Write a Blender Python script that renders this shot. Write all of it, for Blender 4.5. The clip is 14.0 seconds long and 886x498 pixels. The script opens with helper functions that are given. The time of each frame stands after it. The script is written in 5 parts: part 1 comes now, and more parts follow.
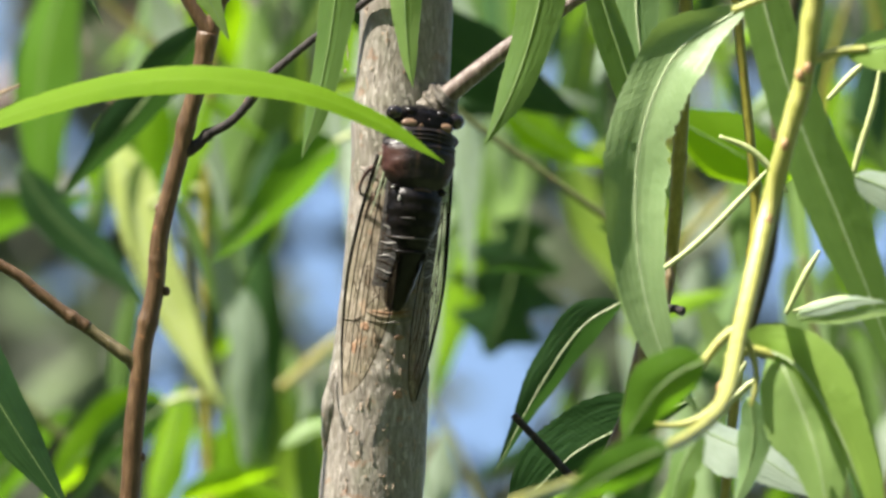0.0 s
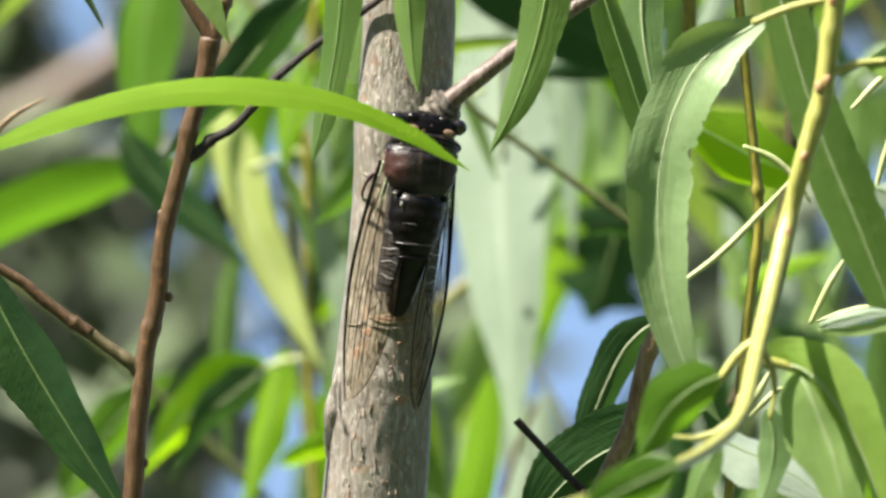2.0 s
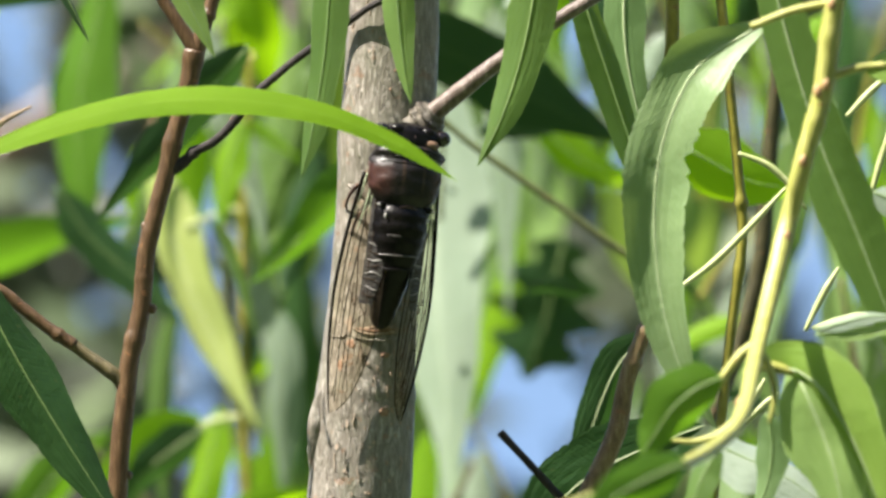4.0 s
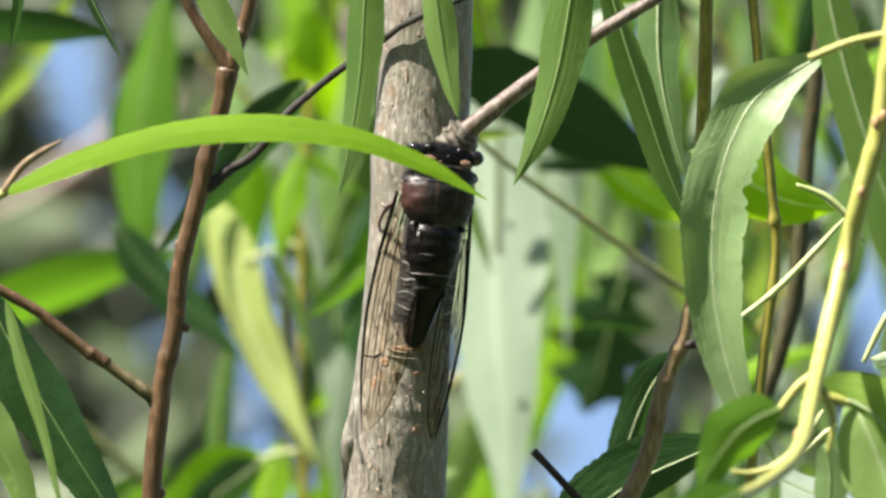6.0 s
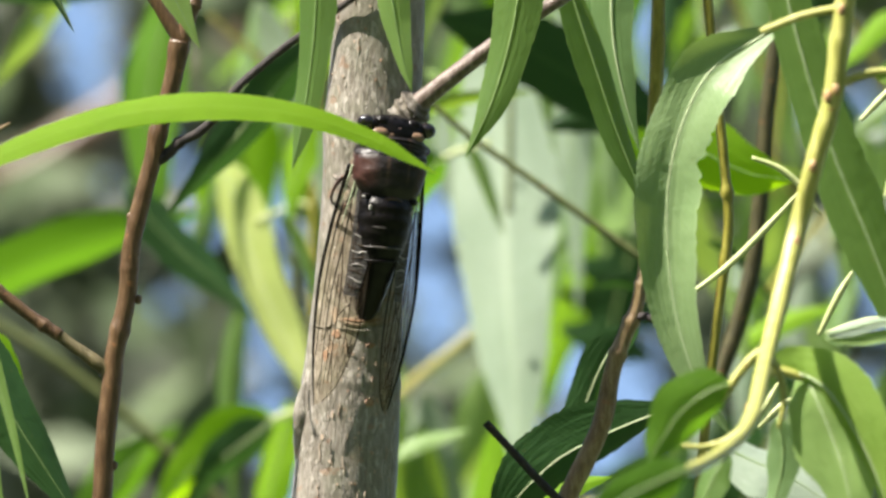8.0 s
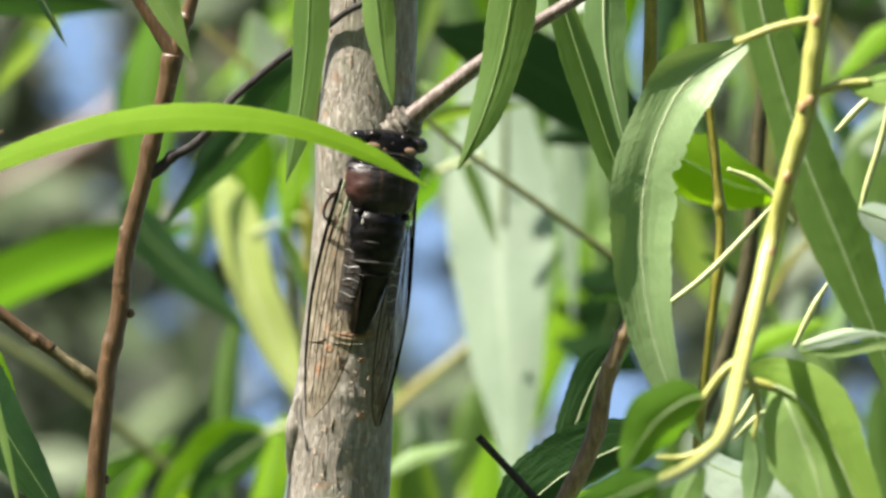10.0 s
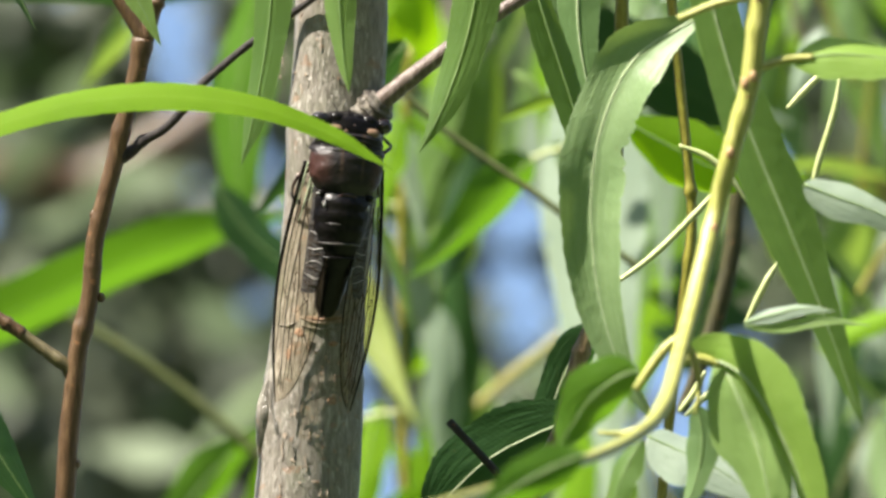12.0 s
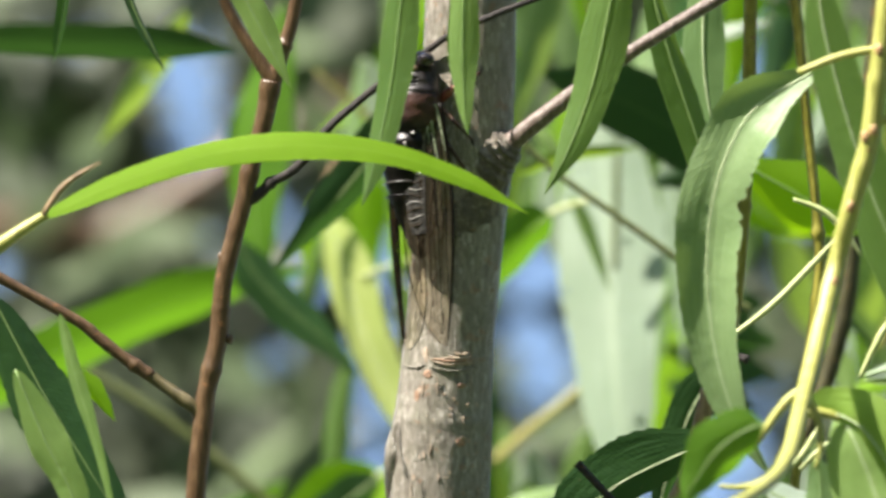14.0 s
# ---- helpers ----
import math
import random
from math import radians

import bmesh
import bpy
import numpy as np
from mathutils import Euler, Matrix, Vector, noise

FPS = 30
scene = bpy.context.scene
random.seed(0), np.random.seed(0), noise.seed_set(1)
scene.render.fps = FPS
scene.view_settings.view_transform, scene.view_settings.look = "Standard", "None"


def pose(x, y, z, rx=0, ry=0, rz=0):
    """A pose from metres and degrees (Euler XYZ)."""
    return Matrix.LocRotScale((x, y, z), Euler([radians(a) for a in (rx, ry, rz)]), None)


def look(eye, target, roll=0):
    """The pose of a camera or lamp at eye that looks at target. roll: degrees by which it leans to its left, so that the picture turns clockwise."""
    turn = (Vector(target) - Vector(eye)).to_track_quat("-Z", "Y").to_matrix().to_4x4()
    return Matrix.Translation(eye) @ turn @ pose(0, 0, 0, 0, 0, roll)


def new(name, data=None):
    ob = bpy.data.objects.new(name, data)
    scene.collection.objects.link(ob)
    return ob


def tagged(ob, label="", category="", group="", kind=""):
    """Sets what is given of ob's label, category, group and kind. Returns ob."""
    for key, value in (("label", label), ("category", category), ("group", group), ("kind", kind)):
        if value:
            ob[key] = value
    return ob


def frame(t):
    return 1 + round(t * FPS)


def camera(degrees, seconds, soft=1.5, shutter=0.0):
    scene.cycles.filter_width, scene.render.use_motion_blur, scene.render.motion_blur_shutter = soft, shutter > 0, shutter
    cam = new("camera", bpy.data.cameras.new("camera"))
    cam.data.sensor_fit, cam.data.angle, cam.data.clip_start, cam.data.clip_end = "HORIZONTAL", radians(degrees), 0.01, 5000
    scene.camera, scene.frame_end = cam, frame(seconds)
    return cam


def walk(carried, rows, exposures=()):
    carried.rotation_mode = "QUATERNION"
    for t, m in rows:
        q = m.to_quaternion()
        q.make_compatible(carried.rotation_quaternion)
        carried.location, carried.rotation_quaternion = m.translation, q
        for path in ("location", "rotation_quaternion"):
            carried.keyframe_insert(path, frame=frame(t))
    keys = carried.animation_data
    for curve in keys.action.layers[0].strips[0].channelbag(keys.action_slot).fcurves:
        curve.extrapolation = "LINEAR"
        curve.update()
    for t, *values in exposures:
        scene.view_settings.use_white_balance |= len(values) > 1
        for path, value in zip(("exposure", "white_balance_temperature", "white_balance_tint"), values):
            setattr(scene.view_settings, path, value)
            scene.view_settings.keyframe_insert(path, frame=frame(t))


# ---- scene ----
# The clip: a cicada on a thin willow stem, filmed through a long lens from 2.5 m, looking up 20 degrees.
# Local plan: x across, y away from the lens, z up along the picture; unit numbers below are tenths of a millimetre
# on the focus plane (y = 0), whose origin is the orange bark scar under the cicada.
U = 1.0e-4
FAR = 2.5
SITE = Matrix.Translation((0, 0, 2.45)) @ Matrix.Rotation(radians(20), 4, "X")

# seconds, scar across, scar down (where the lens holds it), and how far the wind carries the stem (across, down)
HELD = [
    (0.0, 704, 700, -311, -8), (0.5, 651, 682, -281, -22), (1.0, 683, 708, -221, -63), (1.5, 699, 777, -159, -77),
    (2.0, 709, 710, -136, -82), (2.5, 649, 765, -133, -67), (3.0, 631, 731, -149, -40), (3.5, 646, 714, -168, -17),
    (4.0, 680, 731, -220, 0), (4.5, 708, 748, -235, 10), (5.5, 722, 768, -200, 26), (6.3, 735, 756, -160, 28),
    (6.5, 710, 740, -150, 28), (7.0, 703, 688, -125, 8), (7.5, 669, 699, -86, 8), (8.3, 655, 722, -70, 5),
    (9.2, 670, 735, -72, 2), (9.8, 668, 731, -72, 2), (10.0, 641, 739, -67, 5), (10.5, 597, 727, -29, 12),
    (11.0, 583, 723, 25, 0), (11.5, 589, 734, 96, 16), (12.0, 589, 711, 151, 12), (12.5, 662, 737, 147, 30),
    (13.0, 640, 787, 93, 28), (13.5, 646, 773, 15, 42), (14.0, 816, 785, -45, 35)]
# seconds and the bough's own swing against the stem (across, up)
SWING = [
    (0.0, -67, 19), (0.5, -89, 15), (1.0, -34, 8), (1.5, 0, 14), (2.0, -38, 7), (2.5, 0, 13), (3.0, 14, 21),
    (3.5, 17, 25), (4.0, -11, 21), (5.2, 10, 10), (6.5, 41, -11), (7.0, 41, -2), (7.5, 41, -4), (8.7, 20, -5), (10.0, 0, 0),
    (10.5, 15, 31), (11.0, -1, 22), (11.5, -20, 19), (12.0, -49, 15), (12.5, -48, -18), (13.0, -41, -14),
    (13.5, -72, -9), (14.0, -63, -6)]
# the cicada's crawl: seconds, head's height over the scar, degrees round the stem, lean on the bark, twist of its body
CRAWL = [
    (0.0, 508, 20, -3, 0), (4.0, 508, 20, -3, 0), (7.5, 506, 20, -3, 0), (10.5, 504, 20, -3, 0), (11.0, 503, 20, -3, 0), (11.5, 504, 19, -3, 0),
    (12.0, 508, 14, -2, 0), (12.5, 534, 1, 0, 0), (13.0, 563, -21, 1, 0), (13.5, 610, -47, 3, 0), (14.0, 680, -58, 5, 0)]


# the long front leaf's lift: seconds and how far its arch stands over its rest
NOD = [(0.0, 30), (0.5, 25), (1.0, 36), (1.5, 17), (2.0, 24), (2.5, 32), (3.0, 23), (3.5, 29), (4.0, 25), (5.2, 14), (6.5, 4), (7.0, 0), (7.5, -4), (8.7, 0), (10.0, 4),
       (10.5, 11), (11.0, 18), (11.5, 18), (12.0, 11), (12.5, 2), (13.0, 4), (13.5, 0), (14.0, -3)]


# the dark leaf under the broken twig: seconds and its own drift (across, up)
DRIFT = [(0.0, -30, 8), (1.0, -50, 15), (2.0, -15, 0), (3.0, 15, -12), (4.0, 10, -8), (5.5, 5, 0), (7.0, 0, 0), (7.5, -18, 10), (9.0, -8, 4), (10.5, 0, 0), (12.0, -78, 6),
         (13.0, -80, 32), (13.5, -82, 31), (14.0, -82, 30)]


# the three leaves that hang before the stem: where each is held, and by seconds how far its tip swings across
TIPS = [((0, 960, -0.03), 412, ((0.0, -37), (4.0, -15), (7.0, 17), (10.0, -6), (12.0, -29), (12.5, -32), (13.0, -35), (13.5, -51), (14.0, -48))),
        ((300, 960, -0.02), 526, ((0.0, -21), (4.0, -7), (7.0, -1), (10.0, -3), (12.0, -17), (12.5, -17), (13.0, -10), (13.5, -19), (14.0, -23))),
        ((-80, 980, -0.03), 565, ((0.0, -24), (4.0, 0), (7.0, 10), (10.0, 14), (12.0, -11), (12.5, -22), (13.0, -20), (13.5, -31), (14.0, -26)))]


def gust(t):
    """The wind's push on the stem at t seconds, in metres."""
    rows = HELD
    for a, b in zip(rows, rows[1:]):
        if a[0] <= t <= b[0]:
            f = (t - a[0]) / (b[0] - a[0])
            return Vector((-(a[3] + (b[3] - a[3]) * f) * U, 0, (a[4] + (b[4] - a[4]) * f) * U))
    return Vector((-rows[-1][3] * U, 0, rows[-1][4] * U))


def lens_row(t, sx, sy, bx, by):
    eye = Vector((0, -FAR, 0))
    aim = Vector((-bx * U - (sx - 784) * U, 0, by * U + (sy - 441) * U))
    return t, SITE @ look(eye, aim)


cam = camera(3.592, 14.0, soft=2.9, shutter=0.3)
cam.data.dof.use_dof = True
cam.data.dof.focus_distance = FAR
cam.data.dof.aperture_fstop = 58
walk(cam, [lens_row(*row) for row in HELD])

# ---- light ----
world = bpy.data.worlds.new("sky")
scene.world = world
world.use_nodes = True
wn = world.node_tree
sky = wn.nodes.new("ShaderNodeTexSky")
sky.sky_type = "NISHITA"
sky.sun_disc = False
SUN_FROM = Vector((-0.54, -0.46, 0.79)).normalized()
sky.sun_elevation = math.asin(SUN_FROM.z)
sky.sun_rotation = math.atan2(SUN_FROM.x, SUN_FROM.y)
wn.nodes["Background"].inputs["Strength"].default_value = 0.072
wn.links.new(sky.outputs["Color"], wn.nodes["Background"].inputs["Color"])
sun = new("sun", bpy.data.lights.new("sun", "SUN"))
sun.data.energy = 5.0
sun.data.angle = radians(0.53)
sun.data.color = (1.0, 0.935, 0.84)
sun.matrix_world = look(SUN_FROM * 20, (0, 0, 0))
scene.view_settings.exposure = 1.72


# ---- materials ----
def material(name):
    m = bpy.data.materials.new(name)
    m.use_nodes = True
    return m, m.node_tree, m.node_tree.nodes["Principled BSDF"]


def ramp(nt, source, stops):
    r = nt.nodes.new("ShaderNodeValToRGB")
    while len(r.color_ramp.elements) < len(stops):
        r.color_ramp.elements.new(0.5)
    for e, (p, c) in zip(r.color_ramp.elements, stops):
        e.position, e.color = p, (*c, 1)
    nt.links.new(source, r.inputs["Fac"])
    return r.outputs["Color"]


def noise_of(nt, scale, detail=4, stretch=(1, 1, 1), rough=0.55):
    tc = nt.nodes.new("ShaderNodeTexCoord")
    mp = nt.nodes.new("ShaderNodeMapping")
    mp.inputs["Scale"].default_value = stretch
    n = nt.nodes.new("ShaderNodeTexNoise")
    n.inputs["Scale"].default_value, n.inputs["Detail"].default_value, n.inputs["Roughness"].default_value = scale, detail, rough
    nt.links.new(tc.outputs["Object"], mp.inputs["Vector"])
    nt.links.new(mp.outputs["Vector"], n.inputs["Vector"])
    return n.outputs["Fac"]


def math_of(nt, op, a, b=0.0):
    n = nt.nodes.new("ShaderNodeMath")
    n.operation = op
    for i, v in enumerate((a, b)):
        if isinstance(v, (int, float)):
            n.inputs[i].default_value = v
        else:
            nt.links.new(v, n.inputs[i])
    return n.outputs["Value"]


def mix_of(nt, fac, a, b, kind="MIX"):
    n = nt.nodes.new("ShaderNodeMix")
    n.data_type, n.blend_type = "RGBA", kind
    for name, v in (("Factor", fac), ("A", a), ("B", b)):
        sock = [s for s in n.inputs if s.name == name and (s.type == "RGBA" if name != "Factor" else s.type == "VALUE")][0]
        if isinstance(v, (int, float)):
            sock.default_value = v
        elif isinstance(v, tuple):
            sock.default_value = (*v, 1)
        else:
            nt.links.new(v, sock)
    return [s for s in n.outputs if s.type == "RGBA"][0]


def bump_of(nt, bsdf, height, strength, distance):
    b = nt.nodes.new("ShaderNodeBump")
    b.inputs["Strength"].default_value, b.inputs["Distance"].default_value = strength, distance
    nt.links.new(height, b.inputs["Height"])
    nt.links.new(b.outputs["Normal"], bsdf.inputs["Normal"])


def leaf_material(name, dark, light, through_light, share=0.4, rough=0.42, vein=(0.30, 0.42, 0.16)):
    """A leaf: matt-glossy blade with a pale midrib and side veins, which lets some light through."""
    m, nt, bsdf = material(name)
    uv = nt.nodes.new("ShaderNodeTexCoord").outputs["UV"]
    sep = nt.nodes.new("ShaderNodeSeparateXYZ")
    nt.links.new(uv, sep.inputs["Vector"])
    across = math_of(nt, "ABSOLUTE", math_of(nt, "SUBTRACT", sep.outputs["X"], 0.5))
    slant = math_of(nt, "SUBTRACT", math_of(nt, "MULTIPLY", sep.outputs["Y"], 150.0), math_of(nt, "MULTIPLY", across, 26.0))
    ribs = math_of(nt, "POWER", math_of(nt, "ABSOLUTE", math_of(nt, "SINE", slant)), 9.0)
    mid = math_of(nt, "MAXIMUM", math_of(nt, "SUBTRACT", 1.0, math_of(nt, "MULTIPLY", across, 16.0)), 0.0)
    grain = noise_of(nt, 350, 5)
    patch = noise_of(nt, 70, 3)
    info = nt.nodes.new("ShaderNodeObjectInfo").outputs["Random"]
    streak = nt.nodes.new("ShaderNodeTexNoise")
    streak.inputs["Scale"].default_value, streak.inputs["Detail"].default_value = 1.0, 4
    spread = nt.nodes.new("ShaderNodeMapping")
    spread.inputs["Scale"].default_value = (14, 5, 1)
    nt.links.new(uv, spread.inputs["Vector"])
    nt.links.new(spread.outputs["Vector"], streak.inputs["Vector"])
    patch = math_of(nt, "ADD", math_of(nt, "MULTIPLY", patch, 0.55), math_of(nt, "MULTIPLY", streak.outputs["Fac"], 0.5))
    tone = math_of(nt, "ADD", math_of(nt, "MULTIPLY", patch, 0.8), math_of(nt, "MULTIPLY", math_of(nt, "SUBTRACT", info, 0.5), 0.45))
    blade = ramp(nt, tone, [(0.2, dark), (0.65, light)])
    blade = mix_of(nt, math_of(nt, "MULTIPLY", ribs, 0.05), blade, vein)
    blade = mix_of(nt, math_of(nt, "MULTIPLY", mid, 0.55), blade, vein)
    margin = math_of(nt, "MULTIPLY", math_of(nt, "MAXIMUM", math_of(nt, "SUBTRACT", across, 0.47), 0.0), 12.0)
    blade = mix_of(nt, margin, blade, vein)
    mottle = math_of(nt, "MULTIPLY", math_of(nt, "SUBTRACT", noise_of(nt, 1600, 5, (1, 1, 1), 0.7), 0.35), 0.9)
    blade = mix_of(nt, math_of(nt, "MAXIMUM", mottle, 0.0), blade, dark)
    spots = math_of(nt, "MULTIPLY", math_of(nt, "GREATER_THAN", noise_of(nt, 900, 2), 0.72), 0.35)
    blade = mix_of(nt, spots, blade, (0.16, 0.11, 0.04))
    nt.links.new(blade, bsdf.inputs["Base Color"])
    bsdf.inputs["Roughness"].default_value = rough
    bsdf.inputs["Specular IOR Level"].default_value = 0.42
    height = math_of(nt, "ADD", math_of(nt, "MULTIPLY", grain, 0.7), math_of(nt, "MULTIPLY", ribs, -0.06))
    height = math_of(nt, "ADD", height, math_of(nt, "MULTIPLY", patch, 1.6))
    bump_of(nt, bsdf, height, 0.45, 0.0006)
    tr = nt.nodes.new("ShaderNodeBsdfTranslucent")
    nt.links.new(mix_of(nt, math_of(nt, "MULTIPLY", ribs, 0.10), through_light, dark), tr.inputs["Color"])
    mixer = nt.nodes.new("ShaderNodeMixShader")
    mixer.inputs["Fac"].default_value = share
    nt.links.new(bsdf.outputs["BSDF"], mixer.inputs[1])
    nt.links.new(tr.outputs["BSDF"], mixer.inputs[2])
    nt.links.new(mixer.outputs["Shader"], nt.nodes["Material Output"].inputs["Surface"])
    return m


def bark_material(name, low, middle, high, scale=900, stretch=(1, 1, 0.22), rough=0.75, depth=0.0006, cracks=0.0):
    m, nt, bsdf = material(name)
    fine = noise_of(nt, scale, 6, stretch, 0.68)
    broad = noise_of(nt, 120, 4, (1, 1, 0.5))
    colour = ramp(nt, fine, [(0.32, low), (0.5, middle), (0.66, high)])
    colour = mix_of(nt, math_of(nt, "MULTIPLY", broad, 0.55), colour, mix_of(nt, 0.5, low, middle))
    height = fine
    if cracks:
        furrow = math_of(nt, "SUBTRACT", 1.0, math_of(nt, "MULTIPLY", math_of(nt, "ABSOLUTE", math_of(nt, "SUBTRACT", noise_of(nt, 560, 4, (1, 1, 0.32), 0.6), 0.5)), 14.0))
        furrow = math_of(nt, "MULTIPLY", math_of(nt, "MAXIMUM", furrow, 0.0), math_of(nt, "GREATER_THAN", noise_of(nt, 210, 3), 0.47))
        colour = mix_of(nt, math_of(nt, "MULTIPLY", furrow, cracks), colour, low)
        height = math_of(nt, "SUBTRACT", fine, math_of(nt, "MULTIPLY", furrow, 0.8))
        flake = math_of(nt, "MULTIPLY", math_of(nt, "GREATER_THAN", noise_of(nt, 420, 5, (1, 1, 0.45), 0.65), 0.57), 0.6)
        colour = mix_of(nt, flake, colour, high)
        wrinkle = math_of(nt, "MULTIPLY", math_of(nt, "GREATER_THAN", noise_of(nt, 700, 4, (0.5, 0.5, 2.6), 0.6), 0.60), 0.45)
        colour = mix_of(nt, wrinkle, colour, low)
        moss = math_of(nt, "MULTIPLY", math_of(nt, "SUBTRACT", noise_of(nt, 95, 3), 0.35), 0.7)
        colour = mix_of(nt, math_of(nt, "MAXIMUM", moss, 0.0), colour, (0.20, 0.20, 0.13))
        height = math_of(nt, "SUBTRACT", math_of(nt, "ADD", height, math_of(nt, "MULTIPLY", flake, 0.5)), wrinkle)
    rust = math_of(nt, "MULTIPLY", math_of(nt, "GREATER_THAN", noise_of(nt, 300, 3, (1, 1, 2.2)), 0.68), 0.6)
    colour = mix_of(nt, rust, colour, (0.26, 0.12, 0.05))
    nt.links.new(colour, bsdf.inputs["Base Color"])
    bsdf.inputs["Roughness"].default_value = rough
    bump_of(nt, bsdf, height, 0.8, depth)
    return m


def stem_bark(name):
    """Smooth grey-brown stem: fine upright fibres, pale flecks, dull green patches, thin cracks and rusty pores."""
    m, nt, bsdf = material(name)
    fine = noise_of(nt, 1500, 6, (1, 1, 0.27), 0.72)
    colour = ramp(nt, fine, [(0.33, (0.115, 0.100, 0.082)), (0.48, (0.215, 0.195, 0.164)), (0.64, (0.385, 0.358, 0.312))])
    colour = mix_of(nt, math_of(nt, "MULTIPLY", noise_of(nt, 120, 4, (1, 1, 0.5)), 0.5), colour, (0.215, 0.18, 0.13))
    green = math_of(nt, "MAXIMUM", math_of(nt, "MULTIPLY", math_of(nt, "SUBTRACT", noise_of(nt, 150, 4), 0.46), 2.4), 0.0)
    colour = mix_of(nt, green, colour, (0.15, 0.155, 0.095))
    crack = math_of(nt, "MAXIMUM", math_of(nt, "SUBTRACT", 1.0, math_of(nt, "MULTIPLY", math_of(nt, "ABSOLUTE", math_of(nt, "SUBTRACT", noise_of(nt, 420, 4, (1, 1, 0.22), 0.6), 0.5)), 20.0)), 0.0)
    colour = mix_of(nt, math_of(nt, "MULTIPLY", crack, 0.24), colour, (0.06, 0.043, 0.03))
    fleck = math_of(nt, "GREATER_THAN", noise_of(nt, 850, 4, (1, 1, 0.42), 0.6), 0.60)
    colour = mix_of(nt, math_of(nt, "MULTIPLY", fleck, 0.42), colour, (0.56, 0.52, 0.45))
    rust = math_of(nt, "MULTIPLY", math_of(nt, "GREATER_THAN", noise_of(nt, 260, 4, (1, 1, 1.4)), 0.64), 0.45)
    colour = mix_of(nt, rust, colour, (0.25, 0.13, 0.065))
    nt.links.new(colour, bsdf.inputs["Base Color"])
    bsdf.inputs["Roughness"].default_value = 0.36
    bsdf.inputs["Specular IOR Level"].default_value = 0.65
    height = math_of(nt, "SUBTRACT", math_of(nt, "ADD", fine, math_of(nt, "MULTIPLY", fleck, 0.30)), math_of(nt, "MULTIPLY", crack, 0.45))
    bump_of(nt, bsdf, math_of(nt, "ADD", height, math_of(nt, "MULTIPLY", noise_of(nt, 260, 3, (1, 1, 0.6)), 0.8)), 0.7, 0.00042)
    return m


def plain_material(name, a, b, rough=0.5, scale=500, metal=0.0, bump=0.3, coat=0.0):
    m, nt, bsdf = material(name)
    n = noise_of(nt, scale, 4)
    nt.links.new(ramp(nt, n, [(0.3, a), (0.7, b)]), bsdf.inputs["Base Color"])
    bsdf.inputs["Roughness"].default_value, bsdf.inputs["Metallic"].default_value = rough, metal
    bsdf.inputs["Coat Weight"].default_value = coat
    bump_of(nt, bsdf, n, bump, 0.0003)
    return m


LEAF = leaf_material("leaf_green", (0.060, 0.12, 0.028), (0.125, 0.21, 0.05), (0.26, 0.42, 0.03), 0.38)
# yellow-green for leaves in the sun, their brightness put into the colour
LEAF_LIT = leaf_material("leaf_sunlit_yellow_green", (0.15, 0.30, 0.005), (0.24, 0.42, 0.008), (0.42, 0.74, 0.006), 0.62, 0.68, vein=(0.36, 0.54, 0.05))
LEAF_PALE = leaf_material("leaf_pale_underside", (0.20, 0.27, 0.185), (0.345, 0.405, 0.315), (0.30, 0.42, 0.15), 0.28, 0.34, vein=(0.45, 0.53, 0.38))
LEAF_YELLOW = leaf_material("leaf_yellowing", (0.32, 0.42, 0.08), (0.55, 0.60, 0.23), (0.50, 0.64, 0.13), 0.42, vein=(0.62, 0.64, 0.34))
# dark green; on the broad leaf behind, the colour also stands for shade
LEAF_DARK = leaf_material("leaf_dark_green_and_shade", (0.018, 0.055, 0.014), (0.04, 0.10, 0.025), (0.06, 0.16, 0.02), 0.22, vein=(0.07, 0.13, 0.04))
LEAF_FRESH = leaf_material("leaf_fresh_green", (0.15, 0.27, 0.038), (0.25, 0.38, 0.072), (0.38, 0.57, 0.05), 0.45, 0.42, vein=(0.46, 0.56, 0.25))
LEAF_GREEN = leaf_material("leaf_deep_bright_green", (0.07, 0.17, 0.012), (0.12, 0.25, 0.02), (0.15, 0.34, 0.012), 0.42, vein=(0.20, 0.36, 0.06))
LEAF_SOFT = leaf_material("leaf_grey_green", (0.12, 0.205, 0.072), (0.235, 0.33, 0.15), (0.29, 0.43, 0.08), 0.34, 0.44, vein=(0.42, 0.52, 0.32))
LEAF_MID = leaf_material("leaf_soft_green", (0.155, 0.26, 0.072), (0.265, 0.38, 0.125), (0.38, 0.55, 0.065), 0.40, vein=(0.44, 0.57, 0.27))
BARK = stem_bark("bark_grey_brown")
COLLAR_BARK = bark_material("bark_wrinkled_grey", (0.04, 0.033, 0.027), (0.12, 0.098, 0.08), (0.25, 0.21, 0.17), 700, (1, 1, 1), 0.45, 0.0006, 0.5)
BARK_SMOOTH = bark_material("bark_smooth_brown", (0.072, 0.050, 0.040), (0.155, 0.115, 0.095), (0.30, 0.245, 0.21), 1200, (1, 1, 0.35), 0.38, 0.0004)
BARK_BROWN = bark_material("bark_red_brown", (0.048, 0.026, 0.011), (0.098, 0.056, 0.025), (0.175, 0.110, 0.055), 1200, (1, 1, 0.22), 0.36, 0.0003)
BARK_DARK = bark_material("bark_dead_dark", (0.010, 0.008, 0.007), (0.026, 0.020, 0.017), (0.055, 0.043, 0.036), 1200)
BARK_YELLOW = bark_material("bark_yellow_green", (0.25, 0.25, 0.055), (0.39, 0.40, 0.095), (0.50, 0.47, 0.17), 700, (1, 1, 0.3), 0.4, 0.0003)
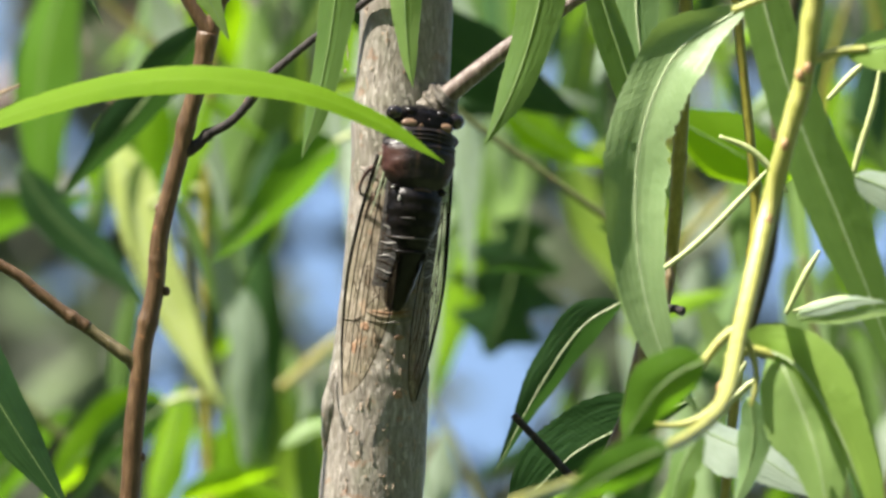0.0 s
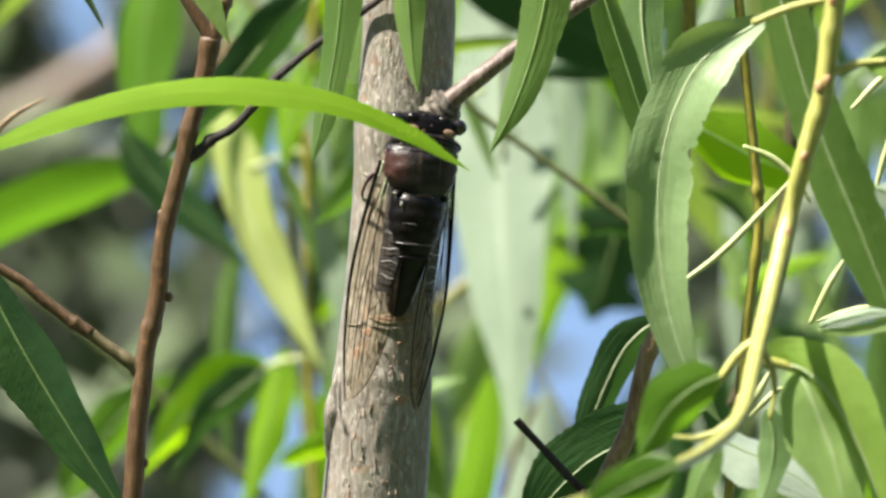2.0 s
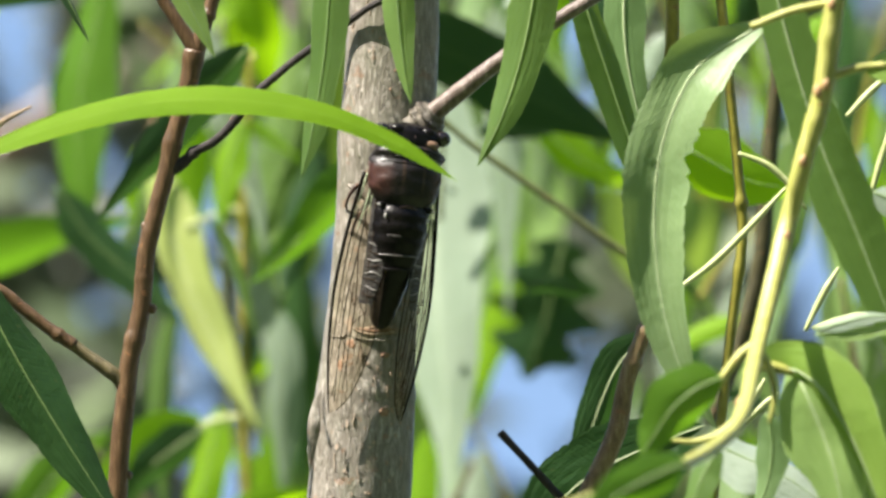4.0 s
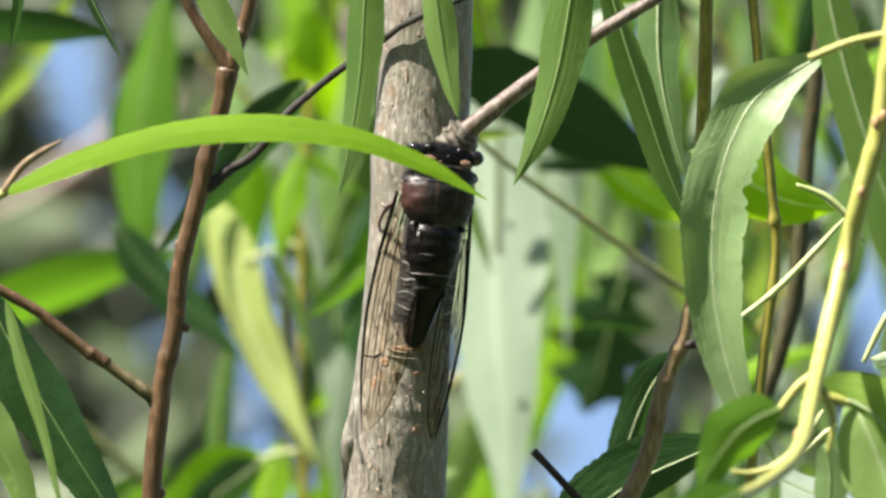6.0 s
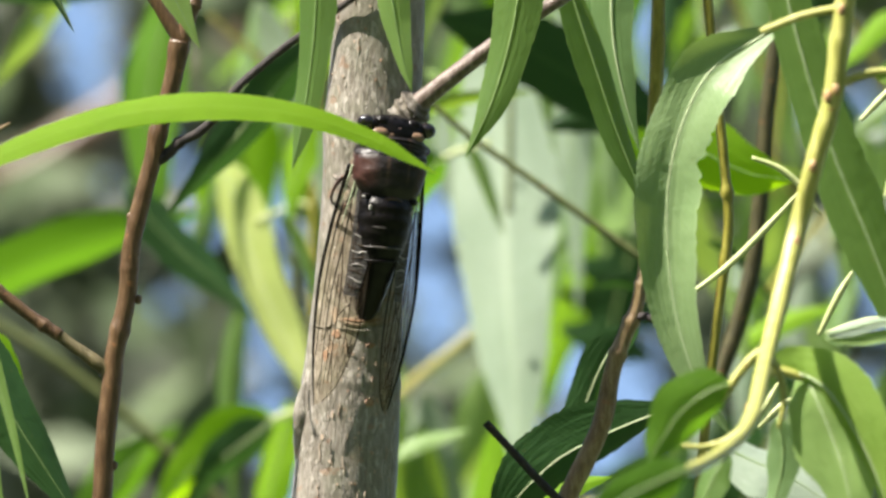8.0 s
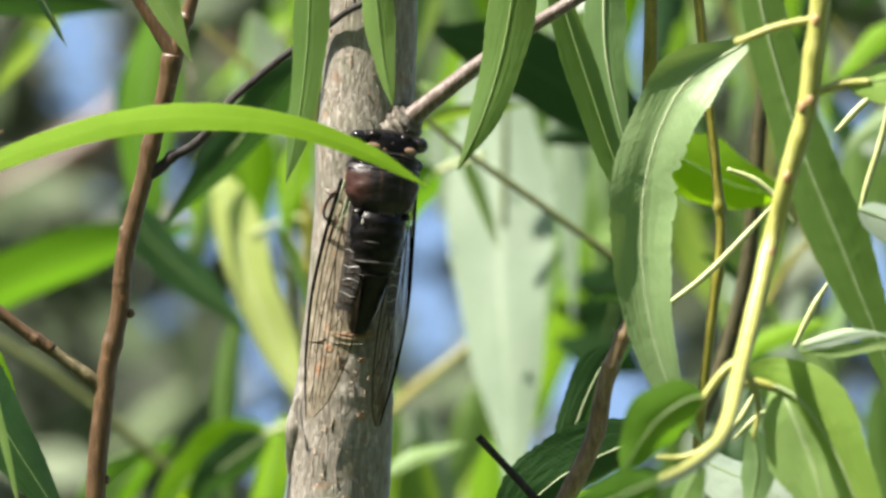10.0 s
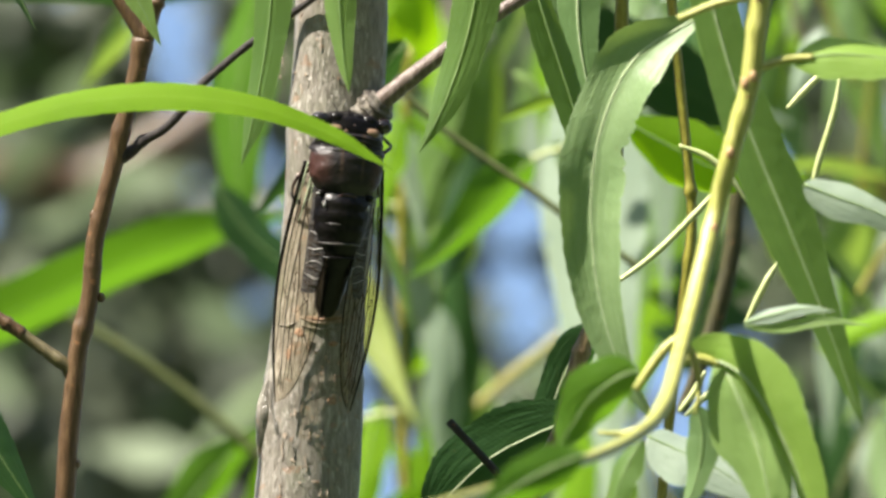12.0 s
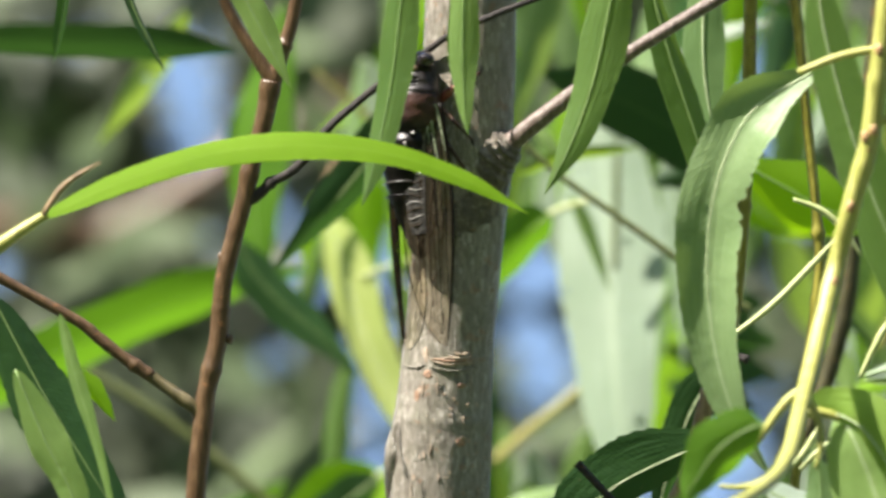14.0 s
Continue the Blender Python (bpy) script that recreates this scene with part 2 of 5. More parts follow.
BARK_OLIVE = bark_material("bark_olive", (0.14, 0.135, 0.018), (0.27, 0.25, 0.034), (0.40, 0.36, 0.075), 900, (1, 1, 0.3), 0.42, 0.0003)
BARK_MOSS = bark_material("bark_moss_olive", (0.055, 0.045, 0.016), (0.115, 0.093, 0.034), (0.19, 0.155, 0.068), 1000, (1, 1, 0.3), 0.45)
BARK_TAN = bark_material("bark_tan_olive", (0.10, 0.06, 0.030), (0.25, 0.17, 0.08), (0.42, 0.33, 0.17), 900, (1, 1, 0.3), 0.4)
BARK_GREEN = bark_material("bark_dull_green", (0.05, 0.062, 0.015), (0.10, 0.12, 0.03), (0.155, 0.175, 0.056), 900, (1, 1, 0.3), 0.6, 0.0003)
BARK_DIM = bark_material("bark_dim_olive", (0.022, 0.020, 0.006), (0.052, 0.047, 0.014), (0.095, 0.085, 0.03), 900, (1, 1, 0.3), 0.5, 0.0003)
SCAR = plain_material("scar_orange", (0.19, 0.10, 0.06), (0.42, 0.28, 0.19), 0.8, 2500)
CRUST = plain_material("crust_tan", (0.24, 0.17, 0.115), (0.50, 0.41, 0.32), 0.85, 1800)


# ---- builders ----
def spline(points, n):
    """n + 1 smooth points through the given ones (Catmull-Rom)."""
    p = [Vector(q) for q in points]
    p = [p[0] * 2 - p[1]] + p + [p[-1] * 2 - p[-2]]
    out, last = [], len(p) - 3
    for i in range(n + 1):
        f = i / n * last
        k = min(int(f), last - 1)
        f -= k
        a, b, c, d = p[k:k + 4]
        out.append(0.5 * ((2 * b) + (c - a) * f + (2 * a - 5 * b + 4 * c - d) * f * f + (3 * b - 3 * c + d - a) * f ** 3))
    return out


def near(points, y=0.0):
    """Points of the plan (across, up[, away in metres]) to metres, as the lens sees them at that depth."""
    out = []
    for q in points:
        d = q[2] if len(q) > 2 else y
        s = (FAR + d) / FAR
        out.append(Vector((q[0] * U * s, d, q[1] * U * s)))
    return out


def mesh_from(name, verts, faces, mat, uvs=None, smooth=True):
    me = bpy.data.meshes.new(name)
    me.from_pydata([tuple(v) for v in verts], [], faces)
    if uvs:
        layer = me.uv_layers.new(name="UVMap")
        for poly in me.polygons:
            for li in poly.loop_indices:
                layer.data[li].uv = uvs[me.loops[li].vertex_index]
    if smooth:
        for poly in me.polygons:
            poly.use_smooth = True
    me.materials.append(mat)
    return me


def part(name, me, parent, label=""):
    ob = new(name, me)
    ob.parent = parent
    if label:
        ob["label"] = label
    return ob


def thing(name, label, category, group="", kind=""):
    ob = new(name)
    ob.empty_display_size = 0.02
    ob.matrix_world = SITE
    return tagged(ob, label, category, group, kind)


def tube(name, points, radii, mat, segs=14, steps=40, rough=0.0, knots=(), freq=900):
    """A round stem through the points; radii run from its start to its end; rough: unevenness as a share of the radius;
    knots: (share of the length, swelling, spread)."""
    path = spline(points, steps)
    verts, faces = [], []
    side = Vector((0, 1, 0)) if abs((path[1] - path[0]).normalized().y) < 0.9 else Vector((1, 0, 0))
    for i, c in enumerate(path):
        t = (path[min(i + 1, steps)] - path[max(i - 1, 0)]).normalized()
        side = (side - t * side.dot(t)).normalized()
        other = t.cross(side)
        f = i / steps
        k = f * (len(radii) - 1)
        j = min(int(k), len(radii) - 2)
        r = radii[j] + (radii[j + 1] - radii[j]) * (k - j)
        for at, grow, wide in knots:
            r *= 1 + grow * math.exp(-((f - at) / wide) ** 2)
        for s in range(segs):
            a = 2 * math.pi * s / segs
            d = side * math.cos(a) + other * math.sin(a)
            q = c + d * r
            if rough:
                q = c + d * r * (1 + rough * noise.noise(Vector((q.x, q.y, q.z * 0.35)) * freq) + rough * 0.8 * noise.noise(q * freq * 0.25))
            verts.append(q)
    for i in range(steps):
        for s in range(segs):
            a, b = i * segs + s, i * segs + (s + 1) % segs
            faces.append((a, b, b + segs, a + segs))
    faces.append(tuple(range(segs))[::-1])
    faces.append(tuple(range(steps * segs, (steps + 1) * segs)))
    return mesh_from(name, verts, faces, mat)


def leaf_shape(name, points, width, mat, roll=0.0, fold=0.25, wave=0.04, peak=0.4, teeth=0.016, twist=0.0, seed=0, steps=64, shape=None, halves=(1.0, 1.0), folds=None, bites=()):
    """A willow blade along its midrib from stalk to tip. roll: degrees it turns about the midrib from facing the lens;
    twist: further turn by the tip; fold: how deep the midrib lies; wave: ripple of the margin; halves and folds: width and
    fold of either side; bites: (share of the length, spread, depth, side) eaten from the margin."""
    rng = random.Random(seed)
    path = spline(points, steps)
    ph = rng.random() * 6
    verts, uvs, faces = [], [], []
    rows = (-1.0, -0.66, -0.33, 0.0, 0.33, 0.66, 1.0)
    for i, c in enumerate(path):
        f = i / steps
        t = (path[min(i + 1, steps)] - path[max(i - 1, 0)]).normalized()
        flat = t.cross(Vector((0, 1, 0)))
        flat = flat.normalized() if flat.length > 1e-4 else Vector((1, 0, 0))
        nrm = flat.cross(t).normalized()
        turn = radians(roll + twist * f + 5 * math.sin(f * 5 + ph))
        across = flat * math.cos(turn) + nrm * math.sin(turn)
        out = nrm * math.cos(turn) - flat * math.sin(turn)
        if shape:
            w = shape(f)
        else:
            e = math.log(0.5) / math.log(peak)
            w = math.sin(math.pi * f ** e) ** 0.8 * (1 - 0.4 * f ** 4) if 0 < f < 1 else 0.0
        w = max(w * (1 + 0.06 * math.sin(f * 17 + ph)), 0.015) * width / 2
        for r in rows:
            edge = abs(r) == 1.0
            ww = w * (1 + (teeth * (rng.uniform(-1, 1) + (0.8 if i % 3 else -0.8)) if edge else 0)) * halves[r > 0]
            for at, spread, depth, where in bites:
                if r * where > 0:
                    ww *= 1 - depth * math.exp(-((f - at) / spread) ** 2)
            lift = (abs(r) ** 1.3 * (folds[r > 0] if folds else fold) + wave * math.sin(f * 13 + ph + r * 2.2) * abs(r)) * ww / halves[r > 0]
            verts.append(c + across * (r * ww) + out * lift)
            uvs.append((0.5 + r / 2, f))
    m = len(rows)
    for i in range(steps):
        for s in range(m - 1):
            a = i * m + s
            faces.append((a, a + 1, a + 1 + m, a + m))
    return mesh_from(name, verts, faces, mat, uvs)


def leaf(tree, points, width, mat, y=0.0, rib=True, ribmat=None, label="", ribsize=1.0, **how):
    """One leaf as a part of its tree, with its midrib as a part of the leaf."""
    pts = near(points, y)
    s = (FAR + pts[0].y) / FAR
    ob = part("leaf", leaf_shape("leaf", pts, width * U * s, mat, **how), tree, label)
    if rib:
        back = Vector((0, -0.00006, 0))
        part("midrib", tube("midrib", [p + back for p in pts], [0.00018 * s * ribsize, 0.00012 * s * ribsize, 0.00003], ribmat or RIB, 6, 22), ob)
    return ob


MM = 0.001


def ball(name, c, r, mat, stretch=(1, 1, 1), n=16):
    bm = bmesh.new()
    bmesh.ops.create_uvsphere(bm, u_segments=n, v_segments=n // 2 + 2, radius=r * MM)
    for v in bm.verts:
        v.co = Vector((v.co.x * stretch[0] + c[0] * MM, v.co.y * stretch[1] + c[1] * MM, v.co.z * stretch[2] + c[2] * MM))
    me = bpy.data.meshes.new(name)
    bm.to_mesh(me)
    bm.free()
    for p in me.polygons:
        p.use_smooth = True
    me.materials.append(mat)
    return me


TENDRIL = plain_material("tendril_pale_green", (0.34, 0.40, 0.14), (0.50, 0.54, 0.26), 0.5, 900)
BUD = plain_material("bud_pink", (0.35, 0.20, 0.08), (0.50, 0.33, 0.16), 0.6, 900)
RIB = plain_material("midrib_pale_green", (0.20, 0.31, 0.10), (0.28, 0.39, 0.14), 0.5, 900)
RIB_PALE = plain_material("midrib_pale", (0.38, 0.48, 0.24), (0.50, 0.58, 0.34), 0.5, 900)
RIB_DIM = plain_material("midrib_green", (0.12, 0.22, 0.06), (0.20, 0.30, 0.10), 0.5, 900)

# ---- ground ----
GRASS = plain_material("ground_grass", (0.035, 0.06, 0.02), (0.08, 0.11, 0.04), 0.9, 6)
gm = mesh_from("ground", [(x * 150, y * 150, 0) for y in range(-20, 21) for x in range(-20, 21)],
               [(j * 41 + i, j * 41 + i + 1, j * 41 + i + 42, j * 41 + i + 41) for j in range(40) for i in range(40)], GRASS)
tagged(new("ground", gm), "grassy ground under the willows", "ground", kind="structure")

# ---- the willow that carries the cicada ----
willow = thing("willow_tree", "slender grey-barked willow with red-brown twigs and narrow leaves", "tree")
DOWN = Vector((0, -math.sin(radians(20)), -math.cos(radians(20))))
AXIS = [(-52, -230), (-42, -120), (-35, 0), (-21, 185), (-7, 335), (5, 500), (14, 640), (17, 760), (26, 950), (40, 1300)]


THICK = [0.0093, 0.0091, 0.0089, 0.0079, 0.0080, 0.0083, 0.0082, 0.0081, 0.008, 0.0078]


def stem_radius(z):
    for k, (a, b) in enumerate(zip(AXIS, AXIS[1:])):
        if z <= b[1]:
            return THICK[k] + (THICK[k + 1] - THICK[k]) * (z - a[1]) / (b[1] - a[1])
    return THICK[-1]


def stem_axis(z):
    """The stem's axis at a height in plan units, in metres."""
    for a, b in zip(AXIS, AXIS[1:]):
        if z <= b[1]:
            f = (z - a[1]) / (b[1] - a[1])
            return Vector(((a[0] + (b[0] - a[0]) * f) * U, 0, z * U))
    return Vector((AXIS[-1][0] * U, 0, z * U))


foot = near(AXIS)[0]
lower = [foot + Vector((-0.02, 0, 0)) + DOWN * 2.42, foot + Vector((-0.015, 0, 0)) + DOWN * 1.5, foot + Vector((-0.008, 0.0, 0)) + DOWN * 0.7,
         foot + Vector((-0.003, 0, -0.1)) + DOWN * 0.12]
part("lower_trunk", tube("lower_trunk", lower + [foot + Vector((0.0002, 0, 0.002))], [0.03, 0.022, 0.016, 0.0115, 0.0094], BARK, 20, 60, 0.05, freq=120), willow)
part("trunk", tube("trunk", near(AXIS), THICK, BARK, 48, 260, 0.010,
                   knots=((0.247, 0.025, 0.008), (0.545, 0.05, 0.035)), freq=500), willow, "grey-brown stem with fine bark")
part("branch", tube("branch", near([(62, 500, -0.004), (92, 535, -0.0065), (219, 634, -0.008), (359, 729, -0.009), (700, 930, 0.0), (1100, 1150, 0.05)]),
                    [0.0024, 0.0018, 0.0014, 0.0012, 0.0011, 0.001], BARK_SMOOTH, 18, 70, 0.05, knots=((0.02, 0.5, 0.07),)), willow, "grey-brown side branch")
part("branch_collar", tube("branch_collar", near([(-10, 380, -0.002), (25, 450, -0.0035), (58, 505, -0.0048), (90, 535, -0.0062)]), [0.0064, 0.0054, 0.0042, 0.0025], COLLAR_BARK, 48, 140, 0.09, freq=750, knots=((0.42, 0.04, 0.03), (0.55, 0.07, 0.028), (0.68, 0.09, 0.028), (0.80, 0.14, 0.028), (0.91, 0.24, 0.03))), willow, "swollen wrinkled branch collar")
part("twig", tube("twig", near([(-482, -280), (-473, -162), (-467, -62), (-456, 38), (-451, 88), (-440, 138), (-429, 188), (-425, 238), (-420, 288), (-406, 348), (-385, 428), (-372, 488), (-357, 538), (-345, 588), (-336, 642)]),
                  [0.0018, 0.0018, 0.0017, 0.00165, 0.0016, 0.0016, 0.0016, 0.0018], BARK_BROWN, 18, 150, 0.03,
                  knots=((0.345, 0.16, 0.018), (0.77, 0.14, 0.018), (0.50, 0.07, 0.008), (0.61, 0.06, 0.008), (0.98, 0.15, 0.02)), freq=700), willow, "red-brown upright twig")
part("twig", tube("twig", near([(-333, 640), (-365, 690), (-400, 745), (-450, 850)]), [0.0015, 0.0012, 0.001, 0.001], BARK_BROWN, 14, 30, 0.06), willow)
part("twig", tube("twig", near([(-331, 640), (-318, 690), (-300, 745), (-270, 900)]), [0.0015, 0.0014, 0.0012, 0.0012], BARK_BROWN, 14, 30, 0.06, knots=((0.45, 0.3, 0.04),)), willow)
part("twig", tube("twig", near([(-548, 119), (-593, 149), (-643, 188), (-673, 213), (-760, 262), (-900, 340)]), [0.0012, 0.0011, 0.001, 0.001], BARK_BROWN, 14, 50, 0.05,
                  knots=((0.13, 0.25, 0.02), (0.33, 0.1, 0.015))), willow)
part("twig", tube("twig", near([(-456, 40, 0.0006), (-474, 64), (-503, 86), (-530, 105), (-552, 122)]), [0.0010, 0.0013, 0.0011, 0.0011], BARK_MOSS, 14, 30, 0.06, knots=((0.12, 0.2, 0.06),)), willow, "olive side twig")
part("twig", tube("twig", near([(-378, 430), (-355, 444), (-333, 464), (-303, 479, -0.001), (-272, 508, -0.002), (-233, 560, -0.003), (-203, 587, -0.002), (-151, 630, -0.0025), (-85, 677, -0.0045), (-50, 702, -0.0074), (-20, 722, -0.0092), (55, 757, -0.0094), (130, 787, -0.0075), (300, 860, -0.004)]),
                  [0.0012, 0.0009, 0.0008, 0.0007, 0.0007, 0.0006, 0.0006, 0.0006], BARK_DARK, 12, 80, 0.14, knots=((0.14, 0.3, 0.015), (0.33, 0.25, 0.012))), willow, "dark dead bent twig")
part("twig", tube("twig", near([(205, -34), (250, -82), (304, -141), (345, -185), (380, -260)], 0.004), [0.0007, 0.0007, 0.0008, 0.0010], BARK_DARK, 12, 24, 0.10), willow, "dark broken-off twig")
part("twig", tube("twig", near([(482, 245), (480, 220), (472, 168), (447, 108), (428, 50), (412, -32), (377, -112), (342, -182), (290, -290)], 0.006), [0.0003, 0.0010, 0.0014, 0.0015, 0.0017, 0.0018, 0.0018, 0.0020], BARK_TAN, 14, 60, 0.06,
                  knots=((0.30, 0.25, 0.012), (0.42, 0.25, 0.012), (0.15, 0.2, 0.012))), willow, "brown twig with a broken end")
part("shoot", tube("shoot", near([(515, 950), (512, 740), (509, 609), (500, 420), (490, 290), (480, 180)], 0.010), [0.0011, 0.0012, 0.0013, 0.0013, 0.0012, 0.0009], BARK_OLIVE, 12, 60, 0.04,
                  knots=((0.36, 0.12, 0.01), (0.6, 0.2, 0.01))), willow, "olive-green upright shoot")
part("shoot", tube("shoot", near([(580, 900), (596, 739), (614, 559), (631, 389), (634, 299), (614, 139), (584, -141), (570, -300)], 0.01),
                  [0.0009, 0.0009, 0.0009, 0.0010, 0.0009, 0.0009], BARK_OLIVE, 12, 80, 0.05, knots=((0.45, 0.5, 0.012), (0.62, 0.25, 0.01))), willow, "thin olive shoot with small buds")
part("shoot", tube("shoot", near([(90, 560), (180, 480), (300, 395), (440, 295), (520, 240)], 0.42), [0.0006, 0.0007, 0.0008, 0.0008], BARK_GREEN, 10, 40, 0.04), willow)

part("branch", tube("branch", near([(770, 950), (719, 584), (702, 400), (688, 258), (662, 150), (633, 63), (600, -20)], 0.30), [0.0015, 0.0016, 0.0018, 0.0017, 0.0012], BARK_DIM, 14, 60, 0.06), willow, "dim olive-brown branch")
part("stub", tube("stub", near([(474, 152, 0.006), (490, 154, 0.004), (506, 148, 0.003)]), [0.0009, 0.0007, 0.0008], BARK_DARK, 10, 10, 0.15), willow, "dark broken stub")
# the stem's upper part, over the picture, with boughs that lean away from the sun
rng = random.Random(31)
part("upper_trunk", tube("upper_trunk", near([(39, 1290), (60, 2500), (150, 5000), (200, 9000)]), [0.0078, 0.007, 0.0055, 0.003], BARK, 16, 40, 0.04, freq=300), willow)
for z0, du, dy in ((3200, 3800, 0.10), (4600, 3000, 0.25), (6200, 2600, 0.16)):
    arm = near([(80, z0, 0.0), (du * 0.4, z0 + 1500, dy * 0.5), (du, z0 + 1700, dy)])
    part("branch", tube("branch", arm, [0.004, 0.003, 0.0012], BARK_SMOOTH, 12, 24, 0.04), willow)
    for k in range(16):
        f = 0.3 + 0.7 * k / 15
        u, v, d = du * f, z0 + 1700 * min(1.0, f * 1.6), dy * f
        lean = rng.uniform(-160, 160)
        leaf(willow, [(u, v, d), (u + lean * 0.4, v - 220, d + 0.01), (u + lean, v - rng.uniform(480, 700), d + 0.02)], rng.uniform(60, 90), rng.choice((LEAF, LEAF_MID)), d, rib=False, roll=rng.uniform(-40, 20), seed=700 + k, steps=14)
for u, v in ((-410, 184), (-423, 330), (-350, 610), (-453, -110)):
    part("bud", ball("bud", (u * U / MM, -0.2, v * U / MM), 0.75, BARK_BROWN, (1.0, 0.9, 1.2)), willow, "small brown bud")

# bark scars and the crust under the insect
rng = random.Random(4)


def scar(u, v, w, h, mat, name="scar"):
    """A small raised patch on the stem's face."""
    c = stem_axis(v)
    dx = u * U - c.x
    y = -math.sqrt(max((stem_radius(v) * 1.01) ** 2 - dx * dx, 1e-7))
    verts, faces, n = [], [], 12
    for ring, (k, lift) in enumerate(((1.0, -0.00015), (0.7, 0.00010), (0.3, 0.00009))):
        for s in range(n):
            a = 2 * math.pi * s / n
            j = 1 + 0.25 * rng.uniform(-1, 1)
            x = dx + math.cos(a) * w * U * k * j
            yy = -math.sqrt(max((stem_radius(v) * 1.01) ** 2 - x * x, 1e-7)) - lift
            verts.append((c.x + x, yy, v * U + math.sin(a) * h * U * k * j))
    for r in range(2):
        for s in range(n):
            a, b = r * n + s, r * n + (s + 1) % n
            faces.append((a, b, b + n, a + n))
    faces.append(tuple(range(2 * n, 3 * n)))
    part(name, mesh_from(name, verts, faces, mat, smooth=False), willow)


def on_bark(u, v, lift=0.00008):
    """A place on the stem's face, seen at (u, v) of the plan."""
    c = stem_axis(v)
    dx = u * U - c.x
    return Vector((u * U, -math.sqrt(max((stem_radius(v) * 1.012) ** 2 - dx * dx, 1e-7)) - lift, v * U))


def wrinkle(u0, u1, v, sag, r, mat, name="bark_wrinkle"):
    """A thin curved ridge across the stem's face."""
    pts = []
    for k in range(9):
        f = k / 8
        pts.append(on_bark(u0 + (u1 - u0) * f, v - sag * math.sin(math.pi * f) + rng.uniform(-0.8, 0.8)))
    part(name, tube(name, pts, [r * 0.3, r, r * 0.8, r, r * 0.3], mat, 6, 24, 0.25, freq=1500), willow)


scar(0, 2, 9, 9, SCAR)
scar(3, 9, 5, 4, CRUST)
scar(14, 4, 2.5, 5, CRUST)
for u0, u1, v, sag, r, mat in ((-58, 30, 150, 12, 0.00022, CRUST), (-50, 24, 149, 4, 0.00026, SCAR), (-40, 14, 148, -4, 0.0002, CRUST), (-30, 26, 142, 3, 0.0002, CRUST),
                               (-22, 20, 154, 5, 0.0003, CRUST), (-12, 14, 160, 4, 0.00026, CRUST), (-56, 36, 133, 5, 0.0002, BARK), (-104, -64, 140, 6, 0.0002, BARK)):
    wrinkle(u0, u1, v, sag, r, mat)
scar(-59, 121, 8, 8, SCAR)
scar(-62, 154, 5, 16, CRUST)
scar(1, 102, 9, 5, SCAR)
scar(-78, 83, 5, 12, SCAR)
scar(-74, 92, 4, 5, CRUST)
for u, v, w, h in ((12, 68, 3, 5), (28, 68, 2.5, 4), (-18, 60, 2.5, 3), (-30, 86, 3, 3), (-50, 40, 2, 6), (-12, 78, 2, 5), (20, -40, 3, 4), (-40, -60, 2, 7), (4, -88, 4, 5), (-66, -20, 2, 8), (-84, -60, 3, 6)):
    scar(u, v, w, h, CRUST, "lenticel")
for i in range(40):
    scar(rng.uniform(-100, 42), rng.choice((rng.uniform(-170, 100), rng.uniform(-170, 100), rng.uniform(560, 760))), rng.uniform(1.4, 3.2), rng.uniform(1.2, 4.0), rng.choice((SCAR, CRUST, CRUST)), "lenticel")
for i in range(26):
    u, v = rng.uniform(-100, 40), rng.choice((rng.uniform(-180, 110), rng.uniform(-180, 110), rng.uniform(520, 760)))
    pts = [on_bark(u + rng.uniform(-2, 2), v + k * rng.uniform(5, 9), 0.00002) for k in range(5)]
    part("bark_fibre", tube("bark_fibre", pts, [0.00004, 0.00014, 0.00012, 0.00004], rng.choice((CRUST, BARK)), 5, 12, 0.2), willow)
part("bark_ridge", tube("bark_ridge", near([(-106, 60, -0.003), (-116, 10, -0.003), (-121, -30, -0.003), (-122, -70, -0.002), (-118, -120, 0)]), [0.0006, 0.0014, 0.0016, 0.0014, 0.0008], BARK, 14, 36, 0.22, freq=900), willow)
for i in range(4):
    scar(-118, -30 + i * 9, 4, 6, SCAR, "lenticel")

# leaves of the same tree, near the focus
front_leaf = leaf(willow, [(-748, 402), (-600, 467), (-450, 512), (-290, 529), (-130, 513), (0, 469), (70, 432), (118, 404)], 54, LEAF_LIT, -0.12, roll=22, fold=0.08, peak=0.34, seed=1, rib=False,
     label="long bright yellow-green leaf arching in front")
part("stalk", tube("stalk", near([(-735, 410), (-790, 375), (-850, 335), (-960, 285)], -0.12), [0.0008, 0.0012, 0.0012], BARK_YELLOW, 8, 20, 0.05), front_leaf)
part("dry_bud", tube("dry_bud", near([(-742, 408), (-712, 452), (-680, 478), (-640, 500)], -0.125), [0.0005, 0.0006, 0.0004, 0.0002], BARK_TAN, 8, 16, 0.2, freq=900), front_leaf, "dry brown bud scale")
hanging = [leaf(willow, [(0, 960), (20, 820), (32, 700), (46, 610), (60, 548)], 56, LEAF_MID, -0.03, roll=-15, fold=0.35, peak=0.42, seed=2, ribmat=RIB_DIM),
           leaf(willow, [(300, 960), (275, 800), (250, 650), (215, 530), (170, 434)], 84, LEAF, -0.02, roll=-12, fold=0.3, peak=0.45, seed=3),
           leaf(willow, [(-80, 980), (-96, 800), (-108, 640), (-130, 500), (-150, 415)], 70, LEAF, -0.03, roll=-25, fold=0.3, peak=0.45, seed=4, ribmat=RIB_DIM)]
leaf(willow, [(-430, 870), (-385, 790), (-340, 705), (-302, 628)], 58, LEAF_MID, -0.03, roll=-20, fold=0.3, seed=5)
